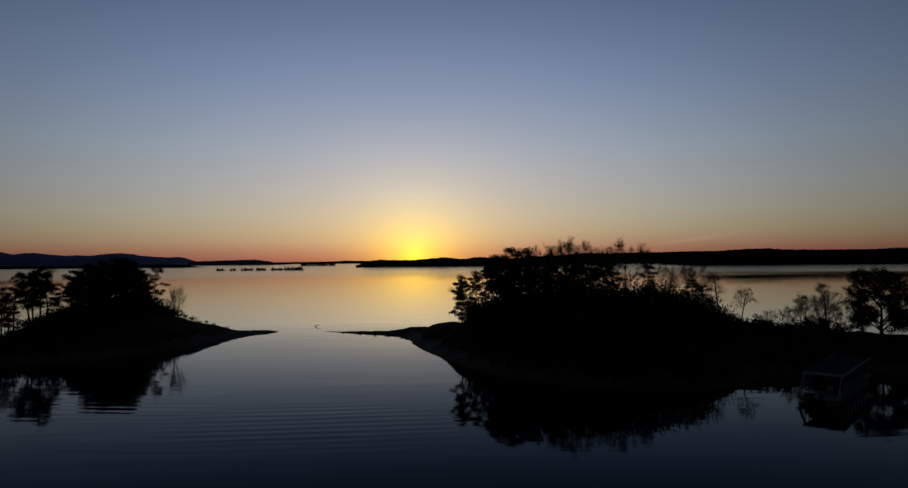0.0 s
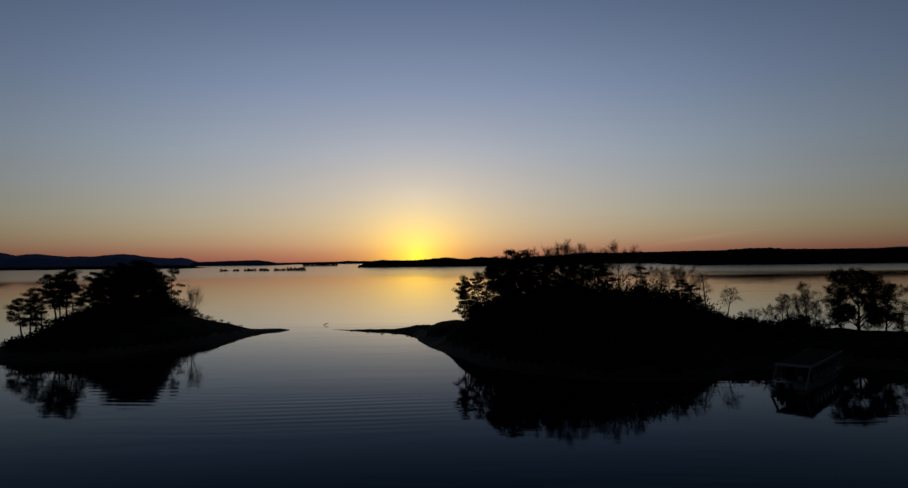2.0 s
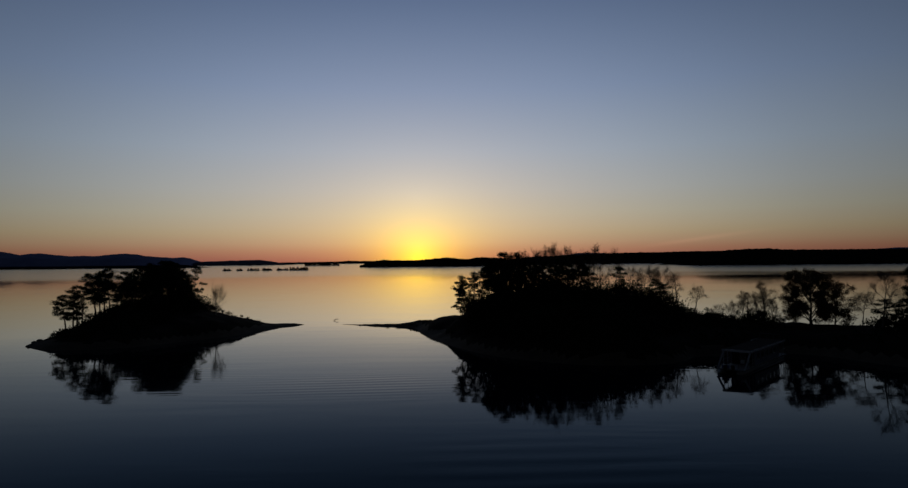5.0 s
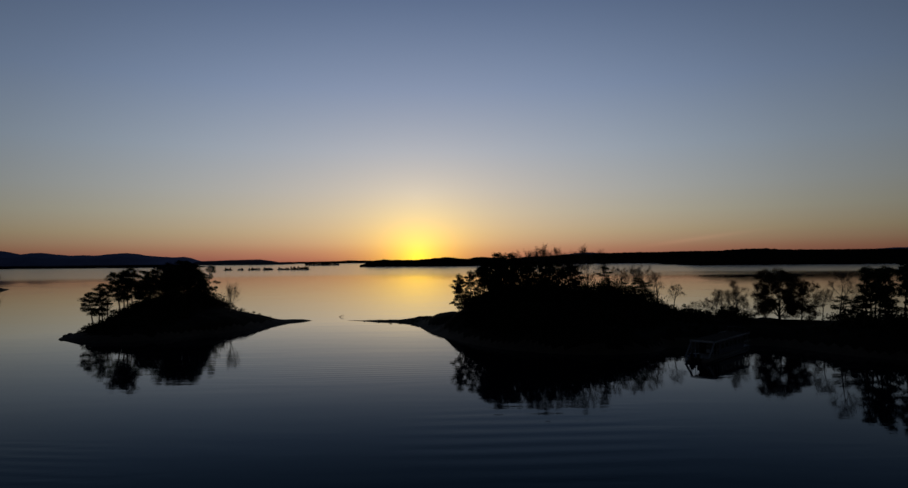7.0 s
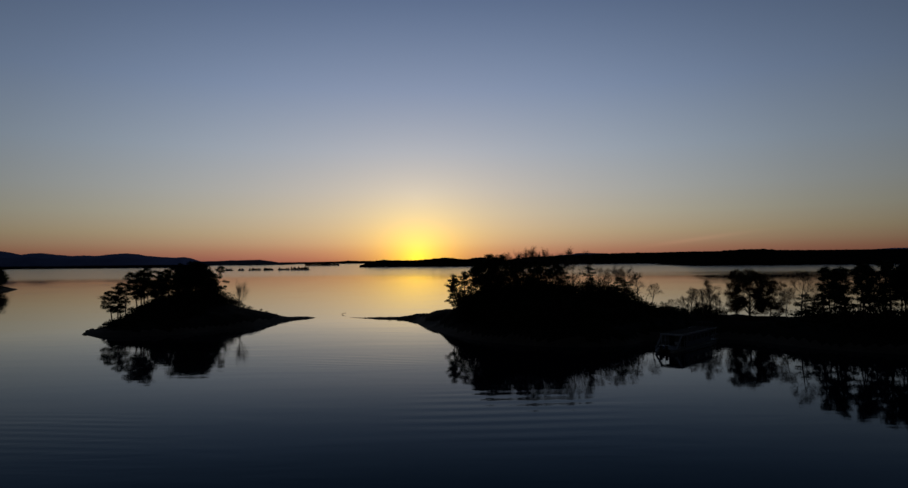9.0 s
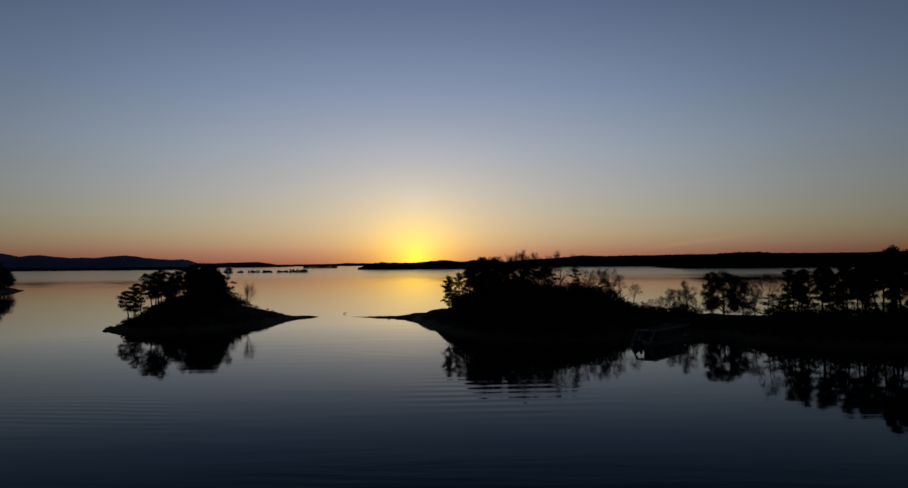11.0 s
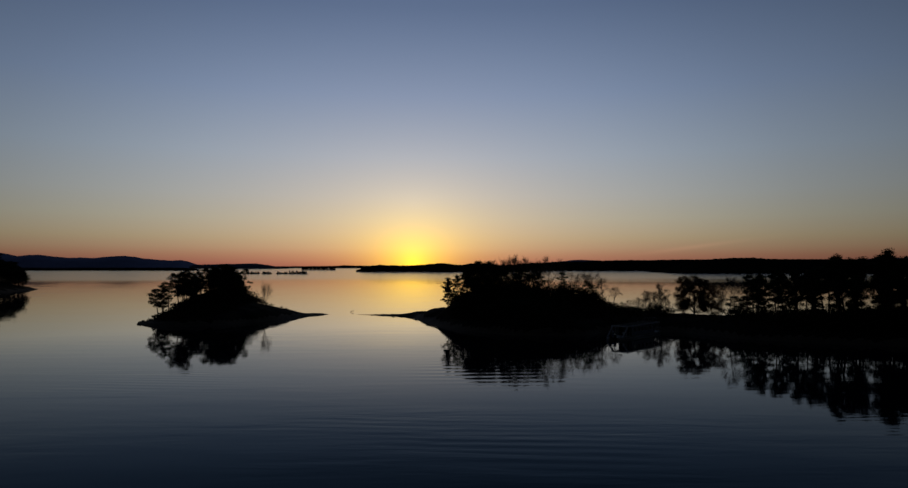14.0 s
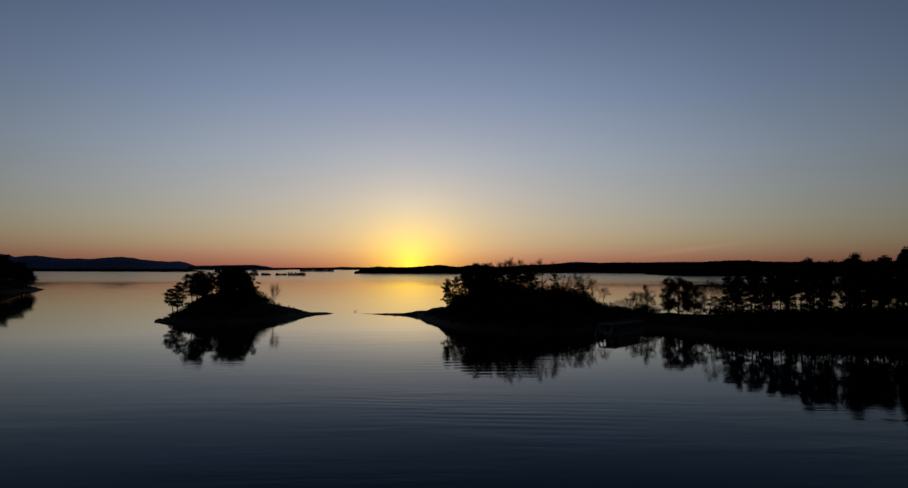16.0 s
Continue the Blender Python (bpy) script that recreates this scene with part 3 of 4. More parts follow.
def broadleaf(name, seed, fork=0.3, first=4, spread=0.75, levels=3, twigs=4, leaves=0, leaf_size=0.16, leaf_mat=None, girth=0.18, reach=0.5, rise=0.05, cloud=0.3):
    """A broadleaved tree ten metres high, bare or in thin leaf."""
    rng = random.Random(seed)
    tree = new(name)
    trunk = bend(Vector((0, 0, -0.3)), Vector((rng.uniform(-0.06, 0.06), rng.uniform(-0.06, 0.06), 1)), 8.3, rng, 0.09, 0.04, 8)
    b = Build()
    b.tube(trunk, [girth * (1.1 - 0.115 * i) for i in range(9)], 7)
    lb, tips = b, []
    for i in range(first):
        u = fork + (0.97 - fork) * (i + 0.3 * rng.random()) / max(first - 1, 1)
        u = min(u, 0.98)
        k = min(int(u * 8), 7)
        p = trunk[k].lerp(trunk[k + 1], u * 8 - k)
        a = i * 2.4 + rng.uniform(-0.4, 0.4)
        d = Vector((math.cos(a) * spread, math.sin(a) * spread, rng.uniform(0.35, 0.8) + 0.5 * u))
        branch_out(lb, tips, p, d, 10 * reach * (1.05 - 0.72 * u) * rng.uniform(0.8, 1.1), girth * (0.55 - 0.3 * u), levels - 1, rng, spread, twigs, rise)
    part("trunk", lb, M_GREYBARK, tree, "grey bark trunk with forking limbs", smooth=True)
    if leaves:
        cb = Build()
        for _ in range(leaves):
            t = tips[rng.randrange(len(tips))]
            cb.leaf(t + rand_dir(rng) * cloud * rng.random(), rand_dir(rng), leaf_size * rng.uniform(0.7, 1.3), leaf_size * 0.6, rng)
        part("crown", cb, leaf_mat or M_BUD, tree)
    return tree


def oak(seed, wide=0.5, low=0.16, clumps=110, leaves=70, leaf_size=0.2, girth=0.3, lobes=7):
    """An oak ten metres high in dry leaf: limbs rise out of a short trunk to leafy clumps, in lobes round a domed crown."""
    rng = random.Random(seed)
    tree = new("oak_tree")
    trunk = bend(Vector((0, 0, -0.3)), Vector((rng.uniform(-0.05, 0.05), 0, 1)), 7.6, rng, 0.09, 0.04, 8)
    b, cb = Build(), Build()
    b.tube(trunk, [girth * (1.25 if i == 0 else 1.0 - 0.115 * i) for i in range(9)], 8)
    heads = []
    for i in range(lobes):
        a = i * 2.4 + rng.uniform(-0.4, 0.4)
        z = 10 * (low + 0.06 + (0.80 - low) * ((i + 0.5) / lobes) ** 1.35)
        out = 10 * wide * (1 - ((z / 10 - 0.42) / 0.62) ** 2) ** 0.5 * rng.uniform(0.55, 0.72)
        heads.append(Vector((out * math.cos(a), out * math.sin(a), z)))
    heads.append(Vector((0.2, 0, 8.3)))
    per = clumps // len(heads)
    for head in heads:
        flat = math.hypot(head.x, head.y)
        root = on_line(trunk, min(0.97, max(low * 0.9, (head.z - 0.75 * flat) / 7.6)))
        mid = root.lerp(head, 0.5) + Vector((0, 0, 0.12 * flat)) + rand_dir(rng) * 0.25
        limb = [root, root.lerp(mid, 0.5) + rand_dir(rng) * 0.12, mid, mid.lerp(head, 0.6) + rand_dir(rng) * 0.15, head]
        b.tube(limb, [girth * f for f in (0.45, 0.38, 0.3, 0.22, 0.12)], 5, False)
        size = rng.uniform(1.5, 2.1) * wide / 0.5
        for _ in range(per):
            o = rand_dir(rng) * rng.uniform(0.35, 1.0) ** 0.6
            c = head + Vector((o.x * size, o.y * size, o.z * size * 0.75))
            if c.z > 9.9:
                c.z = 9.9 - rng.random() * 0.4
            start = on_line(limb, rng.uniform(0.45, 1.0))
            twig = [start, start.lerp(c, 0.5) + rand_dir(rng) * 0.2, c]
            b.tube(twig, [girth * 0.11, girth * 0.075, girth * 0.04], 3, False)
            for _ in range(3):
                b.tube(bend(c, rand_dir(rng) + (c - head) * 0.4, rng.uniform(0.35, 0.8), rng, 0.2, 0.03, 2), [girth * 0.045, girth * 0.035, girth * 0.02], 3, False)
            r = rng.uniform(0.4, 0.78)
            for _ in range(int(leaves * rng.uniform(0.5, 1.2))):
                cb.leaf(c + rand_dir(rng) * r * rng.random() ** 0.5, rand_dir(rng), leaf_size * rng.uniform(0.7, 1.3), leaf_size * 0.55, rng)
    part("trunk", b, M_GREYBARK, tree, "grey bark trunk with spreading limbs", smooth=True)
    part("crown", cb, M_LEAF, tree)
    return tree


def vase_tree(seed, stems=7, open_=0.32, leaves=700):
    """A bare tree ten metres high on several stems that fan out from one root into fine twigs."""
    rng = random.Random(seed)
    tree = new("bare_tree")
    b, tips = Build(), []
    for i in range(stems):
        a = i * 2.4
        out = open_ * (0.25 + 0.75 * ((i + 0.5) / stems) ** 0.5)
        branch_out(b, tips, Vector((0.12 * math.cos(a), 0.12 * math.sin(a), -0.3)), Vector((out * math.cos(a), out * math.sin(a), 1)), rng.uniform(5.8, 7.0), 0.12, 3, rng, 0.26, 5, 0.06)
    part("trunk", b, M_GREYBARK, tree, "several thin grey stems", smooth=True)
    cb = Build()
    for _ in range(leaves):
        cb.leaf(tips[rng.randrange(len(tips))] + rand_dir(rng) * 0.2 * rng.random(), rand_dir(rng), 0.1 * rng.uniform(0.7, 1.3), 0.05, rng)
    part("crown", cb, M_BUD, tree)
    return tree


def shrub(seed, leafy=True, stems=14, spread=0.7, leaves=500, mat=None):
    """A shrub one metre high on many stems."""
    rng = random.Random(seed)
    ob = new("shrub")
    b, tips = Build(), []
    for i in range(stems):
        a = rng.uniform(0, 6.3)
        r = rng.random() ** 0.5 * spread
        pts = bend(Vector((0.12 * math.cos(a), 0.12 * math.sin(a), -0.08)), Vector((r * math.cos(a), r * math.sin(a), 1)), rng.uniform(0.6, 1.1), rng, 0.16, 0.02, 4)
        b.tube(pts, [0.014, 0.011, 0.009, 0.006, 0.003], 3, False)
        for k in (2, 3):
            q = bend(pts[k], rand_dir(rng) + Vector((0, 0, 0.9)), rng.uniform(0.2, 0.4), rng, 0.2, 0, 2)
            b.tube(q, [0.006, 0.005, 0.003], 3, False)
            tips.append(q[-1])
        tips.append(pts[-1])
    part("stem", b, M_GREYBARK, ob)
    if leafy:
        cb = Build()
        for _ in range(leaves):
            cb.leaf(tips[rng.randrange(len(tips))] + rand_dir(rng) * 0.2 * rng.random(), rand_dir(rng), 0.10 * rng.uniform(0.7, 1.3), 0.06, rng)
        part("foliage", cb, mat or M_BRUSH, ob)
    return ob


MADE = {}


def plant(kind, make, land, x, y, size, unit, turn, label, category, group, lean=(0, 0), wide=1.0):
    """Stand a tree of that kind on the land; the second and later ones are copies."""
    k = size / unit
    m = pose(x, y, land.z(x, y) - 0.05, lean[0], lean[1], 0) @ pose(0, 0, 0, 0, 0, turn) @ Matrix.Diagonal((k * wide, k * wide, k, 1))
    if kind in MADE:
        first = MADE[kind].scale
        ob = copy_thing(MADE[kind], m @ Matrix.Diagonal((1 / first[0], 1 / first[1], 1 / first[2], 1)))
    else:
        ob = MADE[kind] = make()
        ob.matrix_basis = m
    return tagged(ob, label, category, group)




PINES = [("pine_a", lambda: pine(1, 0.3, 2.3, 23, dense=1.2, puff=0.62)), ("pine_b", lambda: pine(2, 0.36, 2.4, 21, 0.1, 1.2, puff=0.62)), ("pine_c", lambda: pine(3, 0.24, 2.2, 25, 0.08, 1.2, puff=0.6)),
         ("pine_d", lambda: pine(4, 0.4, 2.3, 20, 0.05, 1.2, puff=0.64)), ("pine_e", lambda: pine(5, 0.3, 2.4, 23, 0.12, 1.2, puff=0.62)), ("pine_f", lambda: pine(6, 0.42, 2.2, 20, 0.07, 1.2, puff=0.62))]
SLIM_PINES = [("slim_pine_a", lambda: pine(17, 0.26, 2.0, 17, 0.08, 1.1, gaps=0.25, puff=0.54, sweep=0.3)), ("slim_pine_b", lambda: pine(18, 0.38, 2.1, 16, 0.06, 1.1, gaps=0.25, puff=0.56, sweep=0.2)), ("slim_pine_c", lambda: pine(19, 0.18, 2.2, 17, 0.1, 1.1, gaps=0.25, puff=0.52, sweep=0.4))]
BANK_PINES = [("bank_pine_a", lambda: pine(27, 0.12, 2.6, 20, 0.1, 1.1, gaps=0.25, puff=0.56, sweep=0.5)), ("bank_pine_b", lambda: pine(28, 0.24, 2.4, 17, 0.08, 1.1, gaps=0.25, puff=0.56, sweep=0.4))]
TALL_PINES = [("tall_pine_a", lambda: pine(7, 0.36, 1.6, 17, 0.05, 1.1, puff=0.5)), ("tall_pine_b", lambda: pine(8, 0.48, 1.8, 15, 0.07, 1.1, puff=0.54)), ("tall_pine_c", lambda: pine(9, 0.28, 1.4, 19, 0.06, 1.1, puff=0.47)),
              ("tall_pine_d", lambda: pine(10, 0.54, 1.9, 14, 0.04, 1.1, puff=0.54)), ("tall_pine_e", lambda: pine(16, 0.42, 1.5, 15, 0.08, 1.1, puff=0.5, gaps=0.3))]
HIGH_PINES = [("high_pine_a", lambda: pine(13, 0.42, 2.1, 18, 0.08, 1.1, puff=0.6)), ("high_pine_b", lambda: pine(14, 0.5, 2.2, 16, 0.1, 1.1, puff=0.6)), ("high_pine_c", lambda: pine(15, 0.34, 1.8, 19, 0.06, 1.1, puff=0.56))]
OPEN_PINE = ("pine_open", lambda: pine(11, 0.4, 2.3, 16, 0.03, 1.0, gaps=0.3, puff=0.5))
CONIFER = ("conifer", lambda: pine(12, 0.1, 1.7, 26, 0.03, 1.1, puff=0.56))
BUSHY = ("bushy_pine", lambda: pine(54, 0.05, 2.3, 30, 0.05, 1.1, puff=0.7))
BARES = [("bare_a", lambda: broadleaf("bare_tree", 21, 0.36, 7, 0.75, 4, 5, 4200, 0.075, girth=0.15, reach=0.42, cloud=0.4)), ("bare_b", lambda: broadleaf("bare_tree", 22, 0.46, 6, 0.8, 4, 5, 3800, 0.075, girth=0.15, reach=0.46, cloud=0.4)),
         ("bare_c", lambda: broadleaf("bare_tree", 23, 0.32, 8, 0.85, 4, 5, 4600, 0.075, girth=0.15, reach=0.40, cloud=0.4)), ("bare_d", lambda: broadleaf("bare_tree", 24, 0.52, 6, 0.7, 4, 5, 3400, 0.075, girth=0.15, reach=0.48, cloud=0.4))]
SNAG = ("snag", lambda: broadleaf("bare_tree", 31, 0.3, 18, 1.0, 3, 3, 420, 0.1, girth=0.2, reach=0.15, rise=-0.02))
ROUND = ("round", lambda: broadleaf("bare_tree", 33, 0.5, 9, 1.0, 4, 4, 2200, 0.1, girth=0.2, reach=0.42, rise=0.02))
OAK = ("oak", lambda: oak(41, 0.52, 0.1, 460, 115, 0.2, 0.26, 15))
SMALL_OAK = ("small_oak", lambda: oak(42, 0.44, 0.1, 220, 75, 0.2, 0.15, 11))
FAN = ("fan", lambda: vase_tree(43, 5, 0.13, 3600))
LEAFY = [("leafy_a", lambda: broadleaf("bare_tree", 51, 0.26, 9, 0.7, 4, 4, 5200, 0.1, girth=0.19, reach=0.4, cloud=0.5)), ("leafy_b", lambda: broadleaf("bare_tree", 52, 0.34, 8, 0.8, 4, 4, 4600, 0.1, girth=0.19, reach=0.42, cloud=0.5)), ("leafy_c", lambda: broadleaf("bare_tree", 53, 0.2, 11, 0.6, 4, 4, 5200, 0.1, girth=0.18, reach=0.34, cloud=0.45))]
rr = random.Random(77)


def pines(land, group, rows, kinds=PINES, label="dark pine tree with ragged plates of needles", wide=1.0, lean=(0, 0), turn=360):
    for i, (x, y, top) in enumerate(rows):
        kind, make = kinds[(i * 5 + i // 6) % len(kinds)]
        plant(kind, make, land, x, y, top - land.z(x, y), 10, rr.uniform(-turn, turn) / 2, label, "pine tree", group, (lean[0] + rr.uniform(-2, 2), lean[1] + rr.uniform(-2, 2)), wide * rr.uniform(0.9, 1.15))


def bares(land, group, rows, label="bare grey deciduous tree with fine budding twigs", wide=1.0):
    for i, (x, y, top) in enumerate(rows):
        kind, make = BARES[i % 4]
        plant(kind, make, land, x, y, top - land.z(x, y), 10, rr.uniform(0, 360), label, "bare tree", group, (rr.uniform(-3, 3), rr.uniform(-3, 3)), wide * rr.uniform(0.8, 1.1))


# the islet
pines(ISLET, "pines on the islet", [(-84.3, 122, 11.2), (-83.3, 124, 12.0), (-84.9, 120.5, 9.6), (-86.2, 127, 9.7)], SLIM_PINES, "slender pine tree leaning out from the islet", 1.15, (0, -3), 50)
pines(ISLET, "pines on the islet", [(-80.2, 124, 14.1), (-79.4, 126, 15.2), (-79.8, 129, 14.0), (-77.9, 121.5, 12.8), (-88.2, 153, 14.3), (-84.9, 150, 13.3), (-86.7, 148, 11.6), (-84.2, 152, 14.6), (-83.7, 146, 12.5)], wide=1.2)
pines(ISLET, "pines on the islet", [(-76.4, 140, 15.6), (-75.7, 143, 16.3), (-75.0, 145, 16.9), (-74.4, 148, 17.0), (-70.3, 142, 16.2), (-70.5, 146, 15.4), (-71.9, 133, 14.3), (-70.6, 134.5, 14.8), (-69.9, 137, 14.2), (-68.1, 138, 13.6), (-69.9, 147, 13.8),
                                    (-67.7, 144, 11.9), (-74.2, 133.5, 13.0), (-76.3, 150.5, 15.9), (-67.8, 146, 10.1), (-79.2, 146, 14.4), (-80.6, 143, 13.4), (-72.6, 144, 16.2), (-72.8, 139.5, 15.4), (-73.8, 137, 14.6), (-66.4, 141, 11.2), (-77.6, 146, 15.4)], wide=1.2)
pines(ISLET, "young pines on the islet", [(-75.7, 124, 9.2), (-68.5, 128, 9.9), (-65.6, 139, 9.4), (-64.2, 143, 8.2)], [BUSHY, PINES[2]], "small bushy young pine on the islet", 1.5)
plant(*OPEN_PINE, ISLET, -69.6, 153, 15.6 - ISLET.z(-69.6, 153), 10, 40, "lone open-crowned pine tree with a visible trunk", "pine tree", "pines on the islet")
plant(*FAN, ISLET, -57.0, 134, 10.0 - ISLET.z(-57.0, 134), 10, 10, "small bare many-stemmed tree on the bluff of the islet", "bare tree", "", lean=(0, 7), wide=0.75)

# the wooded knoll of the main shore
pines(MAIN, "pines on the knoll", [(2.2, 112, 12.9), (3.4, 110, 11.6), (4.8, 114, 13.6), (3.6, 112.6, 12.2)], BANK_PINES, "pine tree leaning out over the bank of the knoll", 1.05, (0, -7), 20)
pines(MAIN, "pines on the knoll", [(6.2, 115, 14.4), (7.6, 114, 15.2), (10.3, 117, 18.0), (9.3, 119, 16.7), (11.3, 114, 16.0), (13.7, 120, 18.0), (14.7, 116, 16.5), (15.7, 113.5, 15.8), (8.3, 111, 15.4), (11.7, 110.5, 15.0), (9.9, 108, 13.6), (13.5, 109.5, 13.9), (16.8, 109.5, 13.8), (19.6, 110, 13.4)], wide=1.05)
pines(MAIN, "pines on the knoll", [(17.7, 117, 16.6), (17.9, 112, 15.3), (20.0, 115, 15.9), (22.3, 118, 15.8), (23.8, 116, 16.4), (24.8, 113, 15.5), (27.5, 116.5, 15.2), (28.9, 114, 14.9), (21.8, 112, 14.6), (26.0, 119, 16.0)], HIGH_PINES, "high-crowned pine tree on the knoll", 1.1)
pines(MAIN, "young pines on the knoll", [(42.5, 112, 12.0), (43.9, 111, 11.0), (40.2, 110, 10.3), (45.6, 111.5, 8.4), (35.3, 111, 8.6), (32.9, 112.5, 9.2), (28.5, 111, 10.6), (30.1, 109.5, 9.9), (25.5, 108.5, 10.4), (22.0, 107.5, 10.2), (47.2, 110.5, 7.2), (38.0, 109.5, 9.6)], [BUSHY, PINES[2]], "dark bushy young pine on the knoll", 1.6)
plant(*CONIFER, MAIN, 35.7, 115, 14.8 - MAIN.z(35.7, 115), 10, 0, "narrow dark conifer on the knoll", "pine tree", "pines on the knoll", wide=1.5)
bares(MAIN, "bare trees on the knoll", [(17.8, 118, 18.3), (19.4, 115, 18.2), (21.4, 117.5, 19.1), (22.8, 116, 19.3), (25.1, 118.5, 19.1), (27.5, 115.5, 18.2), (32.1, 117, 19.3), (35.4, 118.5, 18.1), (29.4, 113.5, 16.4), (38.1, 114.5, 14.8), (40.9, 117, 14.3), (42.2, 115, 14.5), (45.5, 118.5, 14.8), (47.5, 117, 13.3)])
plant(*SNAG, MAIN, 47.3, 112.5, 14.2 - MAIN.z(47.3, 112.5), 9, 0, "thin bare tree with short side branches", "bare tree", "bare trees on the knoll", wide=0.9)
plant(*ROUND, MAIN, 48.6, 107, 11.4 - MAIN.z(48.6, 107), 10, 70, "small round-topped bare tree on the low neck of land", "bare tree", "bare trees by the bay", wide=0.95)

# the neck of land and the bay
pines(MAIN, "young pines on the knoll", [(51.3, 107, 6.4), (49.8, 108.6, 5.2)], [PINES[2]], "small dark young pine on the neck of land", 1.1)
for i, (x, y, top) in enumerate([(53.6, 106.5, 7.0), (55.0, 105, 8.0), (57.0, 104, 10.0), (58.6, 105, 9.4), (60.0, 104, 10.1), (61.4, 104.5, 11.9), (52.0, 107.5, 6.2), (63.2, 104.5, 7.0), (59.2, 102.5, 8.0), (62.2, 103, 8.4)]):
    plant(*LEAFY[i % 3], MAIN, x, y, top - MAIN.z(x, y), 10, rr.uniform(0, 360), "slim bare tree in early leaf by the bay", "bare tree", "bare trees by the bay", wide=rr.uniform(0.9, 1.25))
plant(*OAK, MAIN, 71.0, 105.2, 14.2 - MAIN.z(71.0, 105.2), 10.0, 20, "broad oak tree with dry brown leaves on the shore", "oak tree", "oaks by the bay", wide=1.0)
plant(*SMALL_OAK, MAIN, 75.6, 105, 11.9 - MAIN.z(75.6, 105), 10.0, 0, "smaller oak tree with thin brown leaves", "oak tree", "oaks by the bay", wide=1.1)
bares(MAIN, "bare trees by the bay", [(72.6, 86.5, 13.7), (71.2, 89.5, 10.2)], wide=1.0)
pines(MAIN, "pines by the bay", [(75.4, 89, 8.8), (77.4, 88, 9.2), (76.4, 86.5, 8.0)], [PINES[2], PINES[0]], "low bushy young pine tree", 1.7)
pines(MAIN, "pines on the far bank", [(75.5, 84, 14.3), (76.5, 80, 14.6), (78.5, 86, 14.6), (79.5, 77, 14.8), (83.5, 75, 15.4), (85.5, 80.5, 15.8), (87.5, 74, 15.6), (89.5, 79, 16.3), (91.5, 76, 16.8), (94.6, 75, 19.2), (96.5, 80, 17.4),
                                      (102.7, 74, 20.5), (106.6, 76, 18.8), (109, 79, 18.4), (112.3, 76, 20), (114.7, 72, 20.2), (116.8, 75, 22.2), (120.5, 77, 21.2), (124.5, 72, 21.6), (129, 76, 22), (134, 72, 21), (84.5, 86, 15.4),
                                      (78, 74, 13), (80.8, 89, 14), (108.8, 72, 17.4), (113, 82, 18.5), (118.5, 80, 19.4), (122.5, 80, 20.3), (77.2, 82, 13.6), (82.6, 78, 14.2), (84.6, 77.5, 15), (86.6, 77, 14.6), (90.4, 81, 15.6),
                                      (105, 69, 17.5), (113.5, 66, 18.6), (118, 68, 19.4), (122, 66, 20), (96.2, 75.5, 18.7), (93.4, 74.5, 18.3), (98.2, 75, 18.4), (103.8, 73.5, 19.5), (105.4, 75, 19), (107.4, 74, 18), (110.8, 74, 19),
                                      (115.4, 78, 20), (80.6, 84.5, 14.6), (83, 80.5, 15.2), (88.6, 76, 15.6), (92.4, 79.5, 16.2), (99.8, 79, 17.2), (111.6, 79, 18.8), (118, 72, 20.4), (108, 69.5, 17.6)], TALL_PINES, wide=1.0)
bares(MAIN, "bare trees on the far bank", [(99.4, 76, 16.8), (97.8, 82, 16)])

pines(MAIN, "young pines on the far bank", [(79.4, 83, 9.0), (84.2, 79, 9.4), (89.4, 77.5, 9.8), (94, 77, 9.8), (104.4, 76.5, 10.6), (113.6, 74, 11.4)], [PINES[2], BUSHY], "dark bushy young pine under the tall pines", 1.4)
# added row, unseen against the dark bank, that darkens the reflection in the water
pines(MAIN, "young pines on the far bank", [(84, 67, 6.6), (89, 65, 6.6), (94, 63.5, 7.0), (99, 62, 7.0), (105, 60, 7.4), (111, 58, 7.6), (117, 57, 8.0), (123, 58, 8.4), (79, 70.5, 6.4)], [BUSHY, PINES[2]], "dark bushy young pine added on the edge of the bank", 1.9)

pines(MAIN, "pines on the far bank", [(88.5, 68, 13), (91.5, 66.5, 13.5), (94.5, 68.5, 14.5), (97.5, 66, 14), (100.5, 67, 15), (103, 65, 15.5), (106, 66.5, 15.5), (93, 70.5, 14), (99, 69.5, 14.6), (109.5, 65, 16)], [PINES[0], PINES[2], PINES[4]], "dark full-crowned pine tree on the edge of the bank", 0.8)

# the headland
pines(POINT, "pines on the headland", [(x, y, POINT.z(x, y) + h + 3) for x, y, h in ((-305, 392, 11), (-308, 385, 13), (-311, 397, 11), (-314, 405, 9), (-314, 380, 14), (-303, 370, 12), (-319, 390, 14), (-318, 372, 14), (-326, 385, 14), (-330, 400, 13),
                                                                                 (-306, 362, 12), (-334, 376, 15), (-302, 382, 8), (-313, 410, 4), (-320, 360, 14), (-342, 390, 15), (-330, 366, 15), (-350, 380, 15), (-300, 386, 9), (-306, 377, 12), (-309, 369, 14), (-312, 389, 13), (-317, 381, 15), (-323, 375, 15), (-307, 399, 8), (-310, 404, 7))], wide=1.7)


